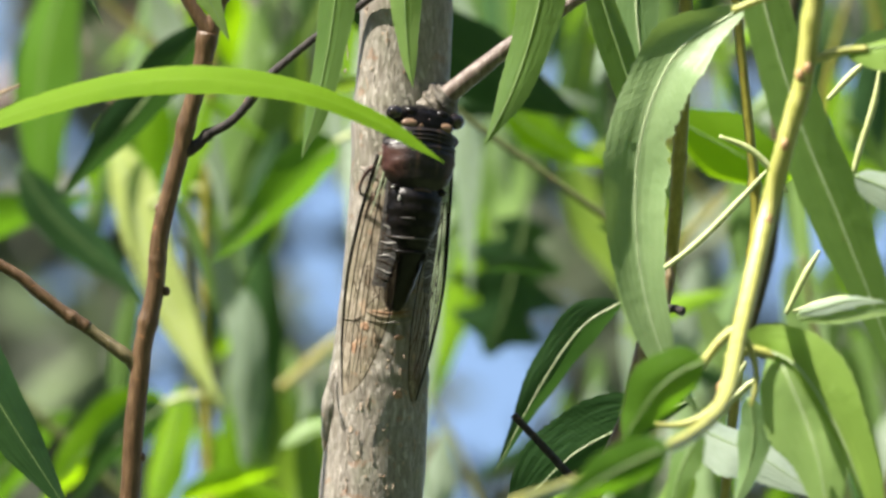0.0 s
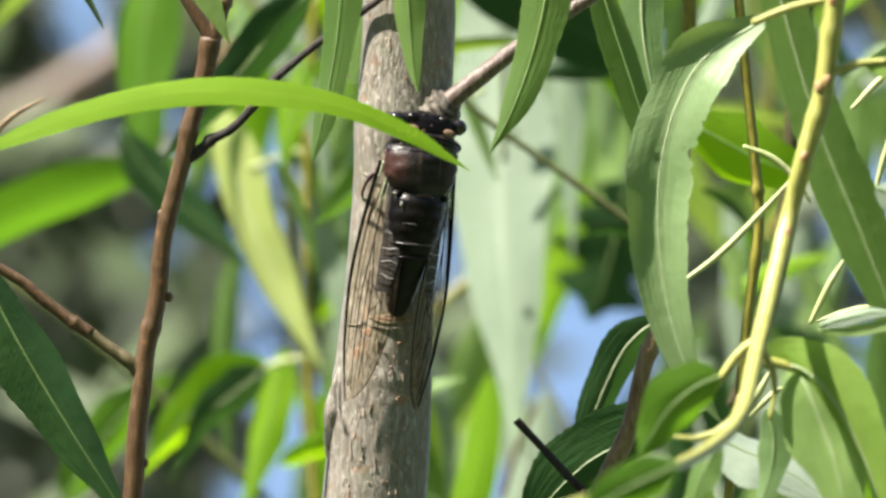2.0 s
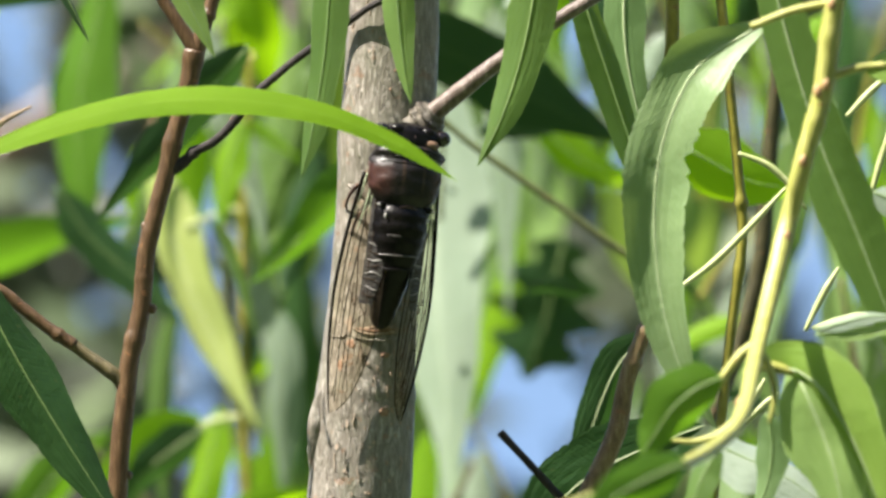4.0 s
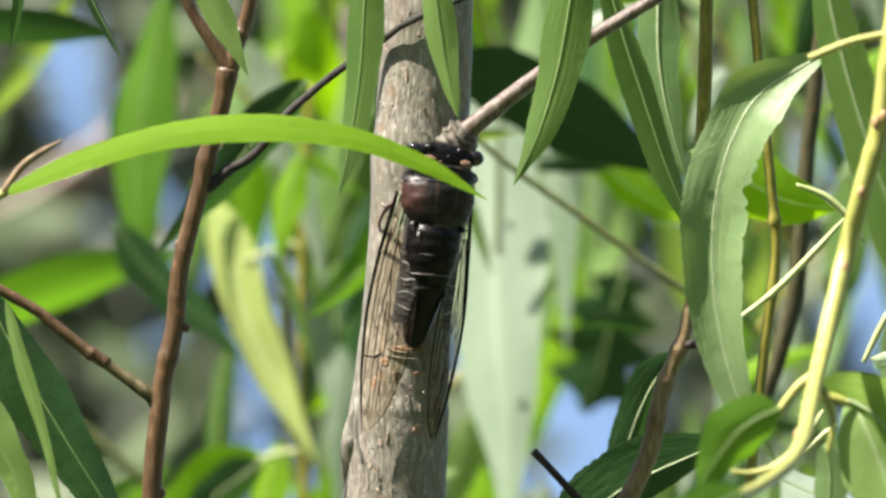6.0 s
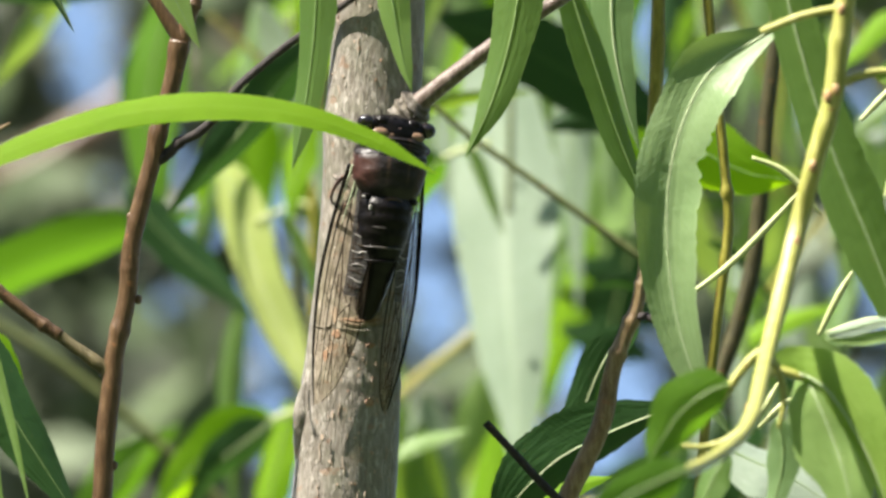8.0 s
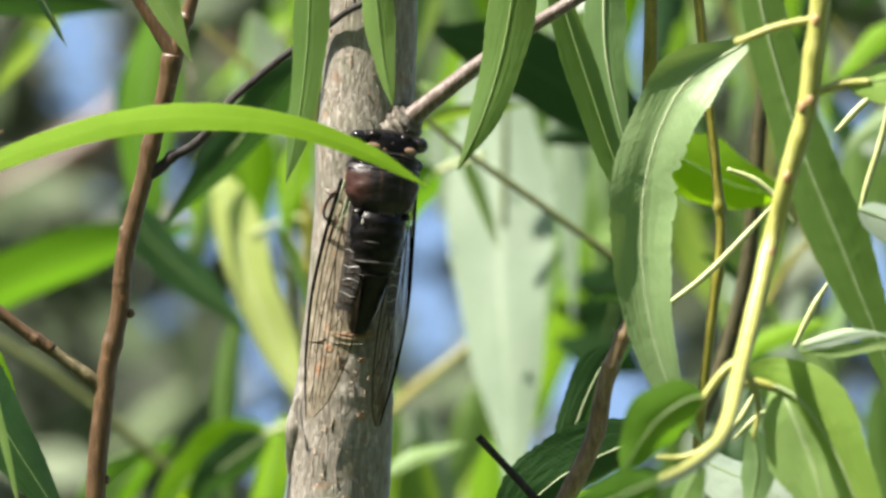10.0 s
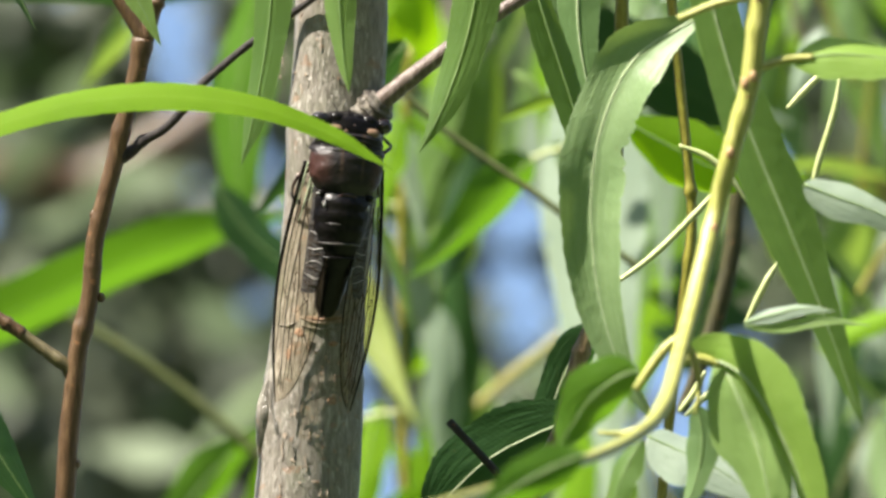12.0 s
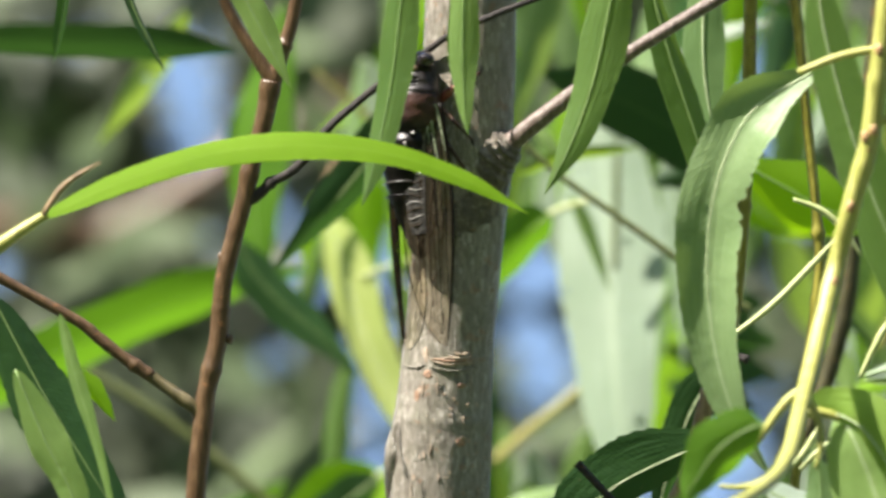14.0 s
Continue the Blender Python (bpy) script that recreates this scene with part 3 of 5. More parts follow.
leaf(willow, [(-620, 880), (-580, 770), (-545, 700), (-523, 655)], 26, LEAF_DARK, -0.02, roll=50, fold=0.3, seed=6)
leaf(willow, [(-690, 900), (-700, 800), (-712, 720), (-722, 672)], 30, LEAF_DARK, -0.02, roll=50, fold=0.3, seed=7)
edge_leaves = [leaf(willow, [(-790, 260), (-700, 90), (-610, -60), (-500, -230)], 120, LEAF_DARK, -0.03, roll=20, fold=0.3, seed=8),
               leaf(willow, [(-790, 130), (-735, 0), (-690, -90), (-640, -230)], 75, LEAF_MID, -0.05, roll=-20, fold=0.3, seed=88),
               leaf(willow, [(-712, 230), (-685, 120), (-645, -12), (-600, -200)], 30, LEAF_MID, -0.07, roll=-30, fold=0.3, seed=89, rib=False),
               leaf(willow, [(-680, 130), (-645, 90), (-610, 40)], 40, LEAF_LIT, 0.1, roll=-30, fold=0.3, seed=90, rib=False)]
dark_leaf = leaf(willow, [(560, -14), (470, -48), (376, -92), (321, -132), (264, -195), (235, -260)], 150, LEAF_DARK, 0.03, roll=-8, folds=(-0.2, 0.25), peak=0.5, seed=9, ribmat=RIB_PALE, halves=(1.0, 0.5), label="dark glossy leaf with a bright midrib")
leaf(willow, [(215, -300), (290, -190), (350, -150), (430, -130)], 60, LEAF_LIT, 0.035, roll=20, fold=0.35, peak=0.5, seed=10, rib=False)
arched_leaf = leaf(willow, [(330, -200), (372, -40), (420, 80), (478, 140)][::-1], 78, LEAF_DARK, 0.10, roll=25, fold=0.3, seed=11, ribmat=RIB_PALE)
leaf(willow, [(325, 860), (360, 720), (405, 580), (440, 475), (476, 385), (492, 335)], 66, LEAF, 0.03, roll=32, fold=0.3, seed=12, peak=0.4)
leaf(willow, [(440, 930), (430, 760), (432, 650), (450, 550), (480, 445)], 74, LEAF_SOFT, 0.06, roll=-14, fold=0.25, seed=13, ribmat=RIB_PALE, ribsize=1.8)

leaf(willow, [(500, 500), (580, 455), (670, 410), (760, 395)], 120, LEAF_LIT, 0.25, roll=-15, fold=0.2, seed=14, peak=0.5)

# ---- the yellow hanging bough, nearer to the lens ----
bough = thing("willow_bough", "hanging yellow-green willow bough with drooping narrow leaves", "bough")
YB = -0.20
part("stem", tube("stem", near([(860, 1150), (825, 850), (812, 739), (799, 639), (786, 540), (754, 429), (719, 289), (669, 89, -0.22), (636, -30, -0.27), (570, -92, -0.32), (480, -130, -0.37), (380, -165, -0.42), (240, -210, -0.48)], YB),
                  [0.0017, 0.0017, 0.0016, 0.0015, 0.0012, 0.0009, 0.0008], BARK_YELLOW, 16, 130, 0.05,
                  knots=((0.245, 0.10, 0.012), (0.37, 0.14, 0.012), (0.5, 0.08, 0.012), (0.66, 0.12, 0.012)), freq=400), bough, "yellow-green bark with pinkish nodes")
part("stalk", tube("stalk", near([(800, 705), (730, 690), (660, 662)], YB), [0.0007, 0.0006], BARK_YELLOW, 8, 16, 0.04), bough)


def strap(f):
    """Half width of a long leaf that keeps its breadth far down, as a share."""
    return min(1.0, (f / 0.22) ** 0.7) * min(1.0, ((1 - f) / 0.30) ** 0.75) * (1 - 0.18 * max(0.0, f - 0.35))


leaf(bough, [(705, 676), (639, 639), (599, 614), (564, 579), (537, 529), (518, 479), (504, 419), (498, 359), (498, 289), (508, 189), (530, 99), (558, 29), (610, -50)], 116, LEAF_SOFT, YB + 0.10, roll=0, ribmat=RIB_PALE, wave=0.16, seed=20, label="long drooping leaf with a nibbled margin", twist=-10,
     halves=(1.0, 1.02), folds=(-0.12, -0.75), ribsize=1.2, shape=strap, steps=110, bites=((0.475, 0.022, 0.30, 1), (0.43, 0.010, 0.12, 1), (0.52, 0.012, 0.14, 1), (0.385, 0.008, 0.07, 1), (0.60, 0.01, 0.06, 1)))
part("stalk", tube("stalk", near([(652, 44), (668, 58), (700, 61), (735, 50)], YB - 0.001), [0.0010, 0.0007], BARK_YELLOW, 8, 16, 0.04), bough)
leaf(bough, [(668, 58, YB), (719, 60, YB - 0.001), (775, 30, YB - 0.004), (828, -48, YB - 0.006), (868, -135, YB - 0.007), (902, -250, YB - 0.008), (920, -330, YB - 0.008)], 140, LEAF_FRESH, YB, roll=-22, fold=0.2, peak=0.42, seed=21, ribmat=RIB_PALE, halves=(0.3, 0.95))
leaf(bough, [(728, 72, YB + 0.002), (752, 25, YB - 0.002), (790, -67, YB - 0.003), (814, -150, YB - 0.004), (838, -290, YB - 0.004)], 158, LEAF_MID, YB, roll=-26, fold=0.2, seed=22, peak=0.48, ribmat=RIB_PALE)
leaf(bough, [(600, -75), (650, -98), (720, -130), (830, -205)], 150, LEAF_PALE, YB + 0.06, roll=50, fold=0.25, seed=31)
part("stalk", tube("stalk", near([(668, 100), (640, 80), (605, 35), (585, 5)], YB - 0.01), [0.0009, 0.0008, 0.0006], BARK_YELLOW, 8, 24, 0.05), bough)
leaf(bough, [(600, 40), (560, 25), (515, -10), (480, -60), (455, -100)], 104, LEAF_GREEN, YB - 0.10, roll=10, fold=0.3, seed=23, peak=0.45)
leaf(bough, [(520, -110), (450, -140), (380, -180), (310, -230)], 84, LEAF_GREEN, YB - 0.25, roll=15, fold=0.3, seed=24)
leaf(bough, [(600, -80), (560, -160), (540, -260)], 60, LEAF, YB - 0.04, roll=-30, fold=0.3, seed=25)
leaf(bough, [(690, 900), (705, 739), (775, 489), (855, 289), (925, 110), (985, -60)], 105, LEAF, YB + 0.04, roll=-12, fold=0.25, peak=0.5, seed=26, ribmat=RIB_PALE)
part("stalk", tube("stalk", near([(800, 574), (850, 590), (900, 594)], YB), [0.0008, 0.0006], BARK_YELLOW, 8, 12, 0.04), bough)
leaf(bough, [(860, 588), (940, 600), (1040, 590), (1180, 560)], 95, LEAF_FRESH, YB, roll=40, fold=0.3, seed=27)
leaf(bough, [(880, 370), (930, 350), (1010, 320), (1100, 270)], 75, LEAF_PALE, YB + 0.03, roll=25, fold=0.3, seed=28)
for pts in ([(540, 197), (610, 250), (680, 320), (735, 380)], [(768, 125), (800, 190), (828, 238)], [(842, 505), (880, 545), (912, 575)],
            [(885, 365), (900, 420), (925, 500), (935, 560)], [(651, -31), (676, 2), (697, 41)], [(661, -39), (694, -6), (721, 14)], [(780, 130), (850, 150), (900, 155)], [(604, -101), (620, -82), (634, -66)],
            [(650, 440), (700, 420), (740, 385), (770, 340)]):
    part("tendril", tube("tendril", near(pts, YB + 0.14), [0.00035, 0.0006, 0.0006, 0.00025], TENDRIL, 8, 20, 0.08, freq=500), bough)
for u, v in ((803, 702), (792, 560), (779, 548), (752, 425), (722, 290), (668, 96), (640, -6)):
    part("bud", ball("bud", (u * U * (FAR + YB) / FAR / MM, YB / MM - 1.2, v * U * (FAR + YB) / FAR / MM), 0.9, BUD, (0.9, 0.8, 1.3)), bough, "pinkish bud")
for pts in ([(640, -28), (600, -60), (560, -72), (520, -70)], [(600, -85), (575, -130), (560, -190)], [(668, 92), (690, 60), (700, 10), (690, -40)]):
    part("stalk", tube("stalk", near(pts, YB - 0.02), [0.0008, 0.0006, 0.0003], BARK_YELLOW, 8, 16, 0.05), bough)
leaf(bough, [(690, -20), (700, -80), (690, -150), (660, -230)], 60, LEAF_SOFT, YB + 0.03, roll=-20, fold=0.25, seed=32)
leaf(bough, [(575, -130), (560, -190), (520, -250), (470, -300)], 55, LEAF_FRESH, YB - 0.03, roll=-10, fold=0.25, seed=33)
leaf(bough, [(775, 125), (830, 140), (880, 150), (940, 145)], 30, LEAF_PALE, YB + 0.02, roll=35, fold=0.3, seed=29)
leaf(bough, [(775, 118), (850, 120), (920, 130), (1000, 120)], 26, LEAF_MID, YB + 0.02, roll=35, fold=0.3, seed=30)

# ---- the cicada ----
BLACK = plain_material("cuticle_black", (0.0018, 0.0015, 0.0015), (0.006, 0.0045, 0.0042), 0.32, 900, bump=0.5)
BLACK.node_tree.nodes["Principled BSDF"].inputs["Specular IOR Level"].default_value = 0.22
BROWN = plain_material("cuticle_brown", (0.022, 0.009, 0.007), (0.07, 0.026, 0.018), 0.46, 400, coat=0.2)
TAN = plain_material("cuticle_tan", (0.10, 0.06, 0.038), (0.25, 0.155, 0.095), 0.5, 900)
EYE = plain_material("eye_dark", (0.004, 0.003, 0.003), (0.012, 0.007, 0.006), 0.10, 3000, bump=0.1, coat=0.6)
VEIN = plain_material("wing_vein", (0.003, 0.0025, 0.002), (0.008, 0.006, 0.004), 0.4, 900)
VEIN_BROWN = plain_material("wing_vein_brown", (0.018, 0.012, 0.007), (0.045, 0.029, 0.016), 0.5, 900)
VEIN_GREEN = plain_material("wing_vein_green", (0.18, 0.22, 0.13), (0.40, 0.45, 0.30), 0.4, 900)
# silver glints along the pleats, put in as a lighter colour
PLEAT = plain_material("wing_pleat_glint", (0.14, 0.13, 0.12), (0.34, 0.32, 0.29), 0.3, 900)
GREY = plain_material("cuticle_grey", (0.03, 0.027, 0.024), (0.08, 0.07, 0.062), 0.3, 900)
WAX = plain_material("wax_white", (0.25, 0.24, 0.22), (0.5, 0.48, 0.45), 0.35, 1500)
for vein_colour in (VEIN, VEIN_BROWN):
    vein_colour.node_tree.nodes["Principled BSDF"].inputs["Specular IOR Level"].default_value = 0.08
LEG = plain_material("leg_brown", (0.05, 0.025, 0.014), (0.13, 0.07, 0.04), 0.4, 900)
RED = plain_material("leg_red_brown", (0.11, 0.026, 0.016), (0.22, 0.06, 0.04), 0.4, 900)


def back_material(name):
    """Brown-black plate with a red-brown patch to either side of the middle, softly bounded."""
    m, nt, bsdf = material(name)
    sep = nt.nodes.new("ShaderNodeSeparateXYZ")
    nt.links.new(nt.nodes.new("ShaderNodeTexCoord").outputs["Object"], sep.inputs["Vector"])

    def soft(source, low, high):
        n = nt.nodes.new("ShaderNodeMapRange")
        n.interpolation_type = "SMOOTHSTEP"
        n.inputs["From Min"].default_value, n.inputs["From Max"].default_value = low, high
        nt.links.new(source, n.inputs["Value"])
        return n.outputs["Result"]

    side = math_of(nt, "ABSOLUTE", sep.outputs["X"])
    zone = math_of(nt, "MULTIPLY", soft(side, 0.0028, 0.0052), math_of(nt, "MULTIPLY", soft(sep.outputs["Y"], -0.0140, -0.0112), soft(sep.outputs["Y"], -0.0066, -0.0082)))
    stripe = math_of(nt, "MULTIPLY", soft(math_of(nt, "ABSOLUTE", math_of(nt, "SUBTRACT", side, 0.0019)), 0.0005, 0.0001), soft(sep.outputs["Y"], -0.0125, -0.0095))
    grain = noise_of(nt, 900, 5)
    colour = mix_of(nt, math_of(nt, "MULTIPLY", zone, 0.62), ramp(nt, grain, [(0.3, (0.004, 0.003, 0.003)), (0.7, (0.013, 0.009, 0.008))]), ramp(nt, grain, [(0.3, (0.035, 0.012, 0.009)), (0.7, (0.085, 0.032, 0.023))]))
    colour = mix_of(nt, math_of(nt, "MULTIPLY", stripe, 0.30), colour, (0.10, 0.06, 0.035))
    nt.links.new(colour, bsdf.inputs["Base Color"])
    bsdf.inputs["Roughness"].default_value = 0.42
    bsdf.inputs["Specular IOR Level"].default_value = 0.4
    bump_of(nt, bsdf, grain, 0.5, 0.0003)
    return m


BACK = back_material("cuticle_back")
MEMBRANE, mnt, mb = material("wing_membrane")
clear = mnt.nodes.new("ShaderNodeBsdfTransparent")
clear.inputs["Color"].default_value = (0.94, 0.89, 0.79, 1)
mb.inputs["Base Color"].default_value = (0.22, 0.18, 0.12, 1)
mb.inputs["Roughness"].default_value = 0.2
bump_of(mnt, mb, noise_of(mnt, 900, 4, (1, 0.3, 1)), 0.7, 0.0006)
mm = mnt.nodes.new("ShaderNodeMixShader")
# lengthwise streaks of sheen, put in as a thin tan veil
sheen_veil = math_of(mnt, "MULTIPLY", math_of(mnt, "MAXIMUM", math_of(mnt, "SUBTRACT", noise_of(mnt, 900, 4, (1, 0.07, 1), 0.6), 0.40), 0.0), 0.7)
mnt.links.new(math_of(mnt, "ADD", sheen_veil, 0.03), mm.inputs["Fac"])
mnt.links.new(clear.outputs["BSDF"], mm.inputs[1])
mnt.links.new(mb.outputs["BSDF"], mm.inputs[2])
mnt.links.new(mm.outputs["Shader"], mnt.nodes["Material Output"].inputs["Surface"])
HINDWING, hnt, hb = material("hindwing_smoky")
hclear = hnt.nodes.new("ShaderNodeBsdfTransparent")
hclear.inputs["Color"].default_value = (0.34, 0.31, 0.28, 1)
nt_colour = ramp(hnt, noise_of(hnt, 900, 4, (1, 2.5, 1)), [(0.35, (0.012, 0.011, 0.011)), (0.65, (0.10, 0.093, 0.088))])
hnt.links.new(nt_colour, hb.inputs["Base Color"])
hb.inputs["Roughness"].default_value = 0.3
bump_of(hnt, hb, noise_of(hnt, 900, 3, (1, 2.5, 1)), 0.4, 0.0003)
hm = hnt.nodes.new("ShaderNodeMixShader")
hm.inputs["Fac"].default_value = 0.70
hnt.links.new(hclear.outputs["BSDF"], hm.inputs[1])
hnt.links.new(hb.outputs["BSDF"], hm.inputs[2])
hnt.links.new(hm.outputs["Shader"], hnt.nodes["Material Output"].inputs["Surface"])
cicada = thing("cicada", "black cicada with clear dark-veined wings clinging to the stem", "cicada")


def loft(name, stations, mat, segs=28, ridge=0.0, bumps=0.0):
    """Rounded body part along -y: stations of (along, half width, middle height, half height), in millimetres, smoothed."""
    st = spline([Vector(s[:3]) for s in stations], 8 * len(stations))
    hz = spline([Vector((s[3], 0, 0)) for s in stations], 8 * len(stations))
    verts, faces = [], []
    for i, (s, h) in enumerate(zip(st, hz)):
        for k in range(segs):
            a = 2 * math.pi * k / segs
            g = 1 + ridge * math.cos(s.x * 2 * math.pi / 2.6) + bumps * noise.noise(Vector((s.x * 0.6, math.cos(a) * 2, math.sin(a) * 2)))
            verts.append((max(s.y, 0.02) * math.cos(a) * g * MM, s.x * MM, (s.z + max(h.x, 0.02) * math.sin(a) * g) * MM))
    n = len(st)
    for i in range(n - 1):
        for k in range(segs):
            a, b = i * segs + k, i * segs + (k + 1) % segs
            faces.append((a, b, b + segs, a + segs))
    faces.append(tuple(range(segs)))
    faces.append(tuple(range((n - 1) * segs, n * segs))[::-1])
    return mesh_from(name, verts, faces, mat)


head = part("head", loft("head", [(0.35, 2.6, 4.4, 0.9), (0.0, 4.2, 4.8, 1.8), (-0.9, 5.3, 5.2, 2.5), (-2.2, 5.7, 5.3, 2.9), (-3.7, 5.6, 5.2, 3.2)], BLACK, bumps=0.10), cicada, "black head")
for sx in (-1, 1):
    part("eye", ball("eye", (5.75 * sx, -1.5, 5.9), 1.55, EYE, (1.05, 0.95, 1.0)), head, "glossy dark eye")
    part("eye_socket", ball("eye_socket", (4.6 * sx, -1.7, 6.0), 1.35, BLACK, (1.0, 0.9, 1.0)), head)
    part("marking", ball("marking", (3.2 * sx, -3.0, 7.4), 1.1, TAN, (1.6, 0.85, 0.75)), head, "tan patch")
    part("marking", ball("marking", (1.25 * sx, -3.2, 7.85), 0.8, TAN, (0.9, 0.9, 0.5)), head, "tan patch")
    part("antenna", tube("antenna", [Vector((2.6 * sx, 0.0, 5.2)) * MM, Vector((3.2 * sx, 0.9, 5.6)) * MM, Vector((3.9 * sx, 1.8, 5.4)) * MM], [0.00014, 0.00008, 0.00004], BLACK, 6, 10), head)
    for bx, by, bz, br in ((0.8, -0.6, 6.4, 1.0), (2.9, -0.8, 6.5, 1.15)):
        part("brow_bump", ball("brow_bump", (bx * sx, by, bz), br, BLACK, (1.2, 0.8, 0.9), 14), head, "shiny black brow bump")
for ox, oy in ((0, -1.9), (-0.7, -2.6), (0.7, -2.6)):
    part("ocellus", ball("ocellus", (ox, oy, 8.0), 0.22, BROWN), head)
part("forehead", loft("forehead", [(0.7, 0.8, 3.4, 0.6), (0.3, 1.6, 4.2, 1.5), (-0.8, 1.9, 5.0, 2.0), (-1.8, 1.2, 5.8, 1.6)], BLACK), head)
part("pronotum", loft("pronotum", [(-3.3, 5.6, 5.2, 3.2), (-4.0, 6.0, 5.2, 3.8), (-5.0, 6.1, 5.2, 4.2), (-6.0, 6.4, 5.2, 4.5), (-6.6, 6.7, 5.2, 4.6), (-7.0, 6.8, 5.2, 4.4)], BACK, bumps=0.14), cicada, "brown-black collar plate")
part("mesonotum", loft("mesonotum", [(-6.5, 6.4, 5.2, 4.4), (-8.5, 6.7, 5.3, 4.9), (-11.5, 6.4, 5.3, 5.0), (-13.7, 5.0, 5.2, 4.5), (-15.0, 2.8, 5.2, 3.5)], BACK, bumps=0.05), cicada, "brown-black back plate with red-brown sides")
for k in range(3):
    y = -4.1 - 0.75 * k
    part("collar_groove", tube("collar_groove", [Vector((6.0 * math.cos(a), y - 0.25 * math.sin(3 * a), 5.2 + (3.95 + 0.18 * k) * math.sin(a))) * MM for a in (0.4, 0.8, 1.2, 1.57, 1.95, 2.35, 2.75)], [0.00012, 0.00022, 0.00012], BACK, 6, 24, 0.2, freq=1500), cicada)
part("cruciform_ridge", tube("cruciform_ridge", [Vector((-2.6, -15.6, 8.4)) * MM, Vector((-1.0, -14.4, 9.2)) * MM, Vector((1.0, -14.4, 9.2)) * MM, Vector((2.6, -15.6, 8.4)) * MM],
                             [0.0003, 0.00045, 0.0003], BROWN, 8, 16), cicada)
for sx in (-1, 1):
    part("wing_hinge", ball("wing_hinge", (4.4 * sx, -14.4, 7.6), 0.7, BLACK, (1.3, 0.8, 0.8)), cicada, "shiny wing hinge")
    for wx, wy, wz, wr in ((4.9, -14.5, 7.9, 0.38), (4.0, -16.3, 8.9, 0.36)):
        part("wax_spot", ball("wax_spot", (wx * sx, wy, wz), wr, WAX, (1.7, 0.5, 0.5) if wy > -15 else (0.7, 1.5, 0.5), 10), cicada, "white waxy spot")
abdomen = part("abdomen", loft("abdomen", [(-14.0, 4.8, 5.2, 4.2), (-16.5, 5.1, 5.3, 4.9), (-20, 4.9, 5.2, 4.9), (-24, 4.1, 4.8, 4.4), (-28, 3.3, 4.2, 3.5), (-31.5, 2.7, 3.4, 2.5), (-34.2, 2.1, 2.9, 1.7), (-35.6, 1.3, 2.7, 1.0), (-36, 0.5, 2.6, 0.4)], BLACK, 32, 0.018), cicada, "black ringed abdomen")
# highlight on the sunward left of one ring, put in as a grey arc
for sx, y, w in ((-1, -19.6, 5.0),):
    part("ring_edge", tube("ring_edge", [Vector((w * math.cos(a), y, 5.2 + 5.0 * math.sin(a))) * MM for a in (1.75, 2.0, 2.3)], [0.00005, 0.00013, 0.00005], GREY, 6, 10), abdomen, "pale highlight on the left of a ring edge")
for k, y in enumerate((-18.2, -20.6, -23.0, -25.4)):
    w = 5.0 - k * 0.3
    part("ring_edge", tube("ring_edge", [Vector((w * math.cos(a), y + 0.15 * math.sin(a * 2), 5.2 - 0.1 * k + (4.95 - 0.18 * k) * math.sin(a))) * MM for a in (0.5, 1.0, 1.57, 2.14, 2.64)],
                           [0.00010, 0.00020, 0.00010], GREY if k == 2 else BLACK, 6, 20), abdomen)


def wing_point(sx, f, w):
    """A point of a forewing folded like a roof: f along from root to tip, w from the leading edge (0) to the inner margin (1)."""
    y = -9.0 - 43 * f
    lead = 7.0 + 2.2 * math.sin(math.pi * f ** 1.1) - 0.2 * f
    broad = (2 + 8.9 * math.sin(math.pi * min(0.10 + f * 0.72, 1)) ** 1.1) * (1 - f ** 6) ** 0.5
    inn = broad * w
    z = 3.6 - 2.6 * f ** 0.5 + inn * 0.80 * (1 - 0.3 * f) - 0.012 * inn * inn
    return Vector((sx * (lead - inn * 0.66), y - 1.2 * w * (1 - f), z)) * MM


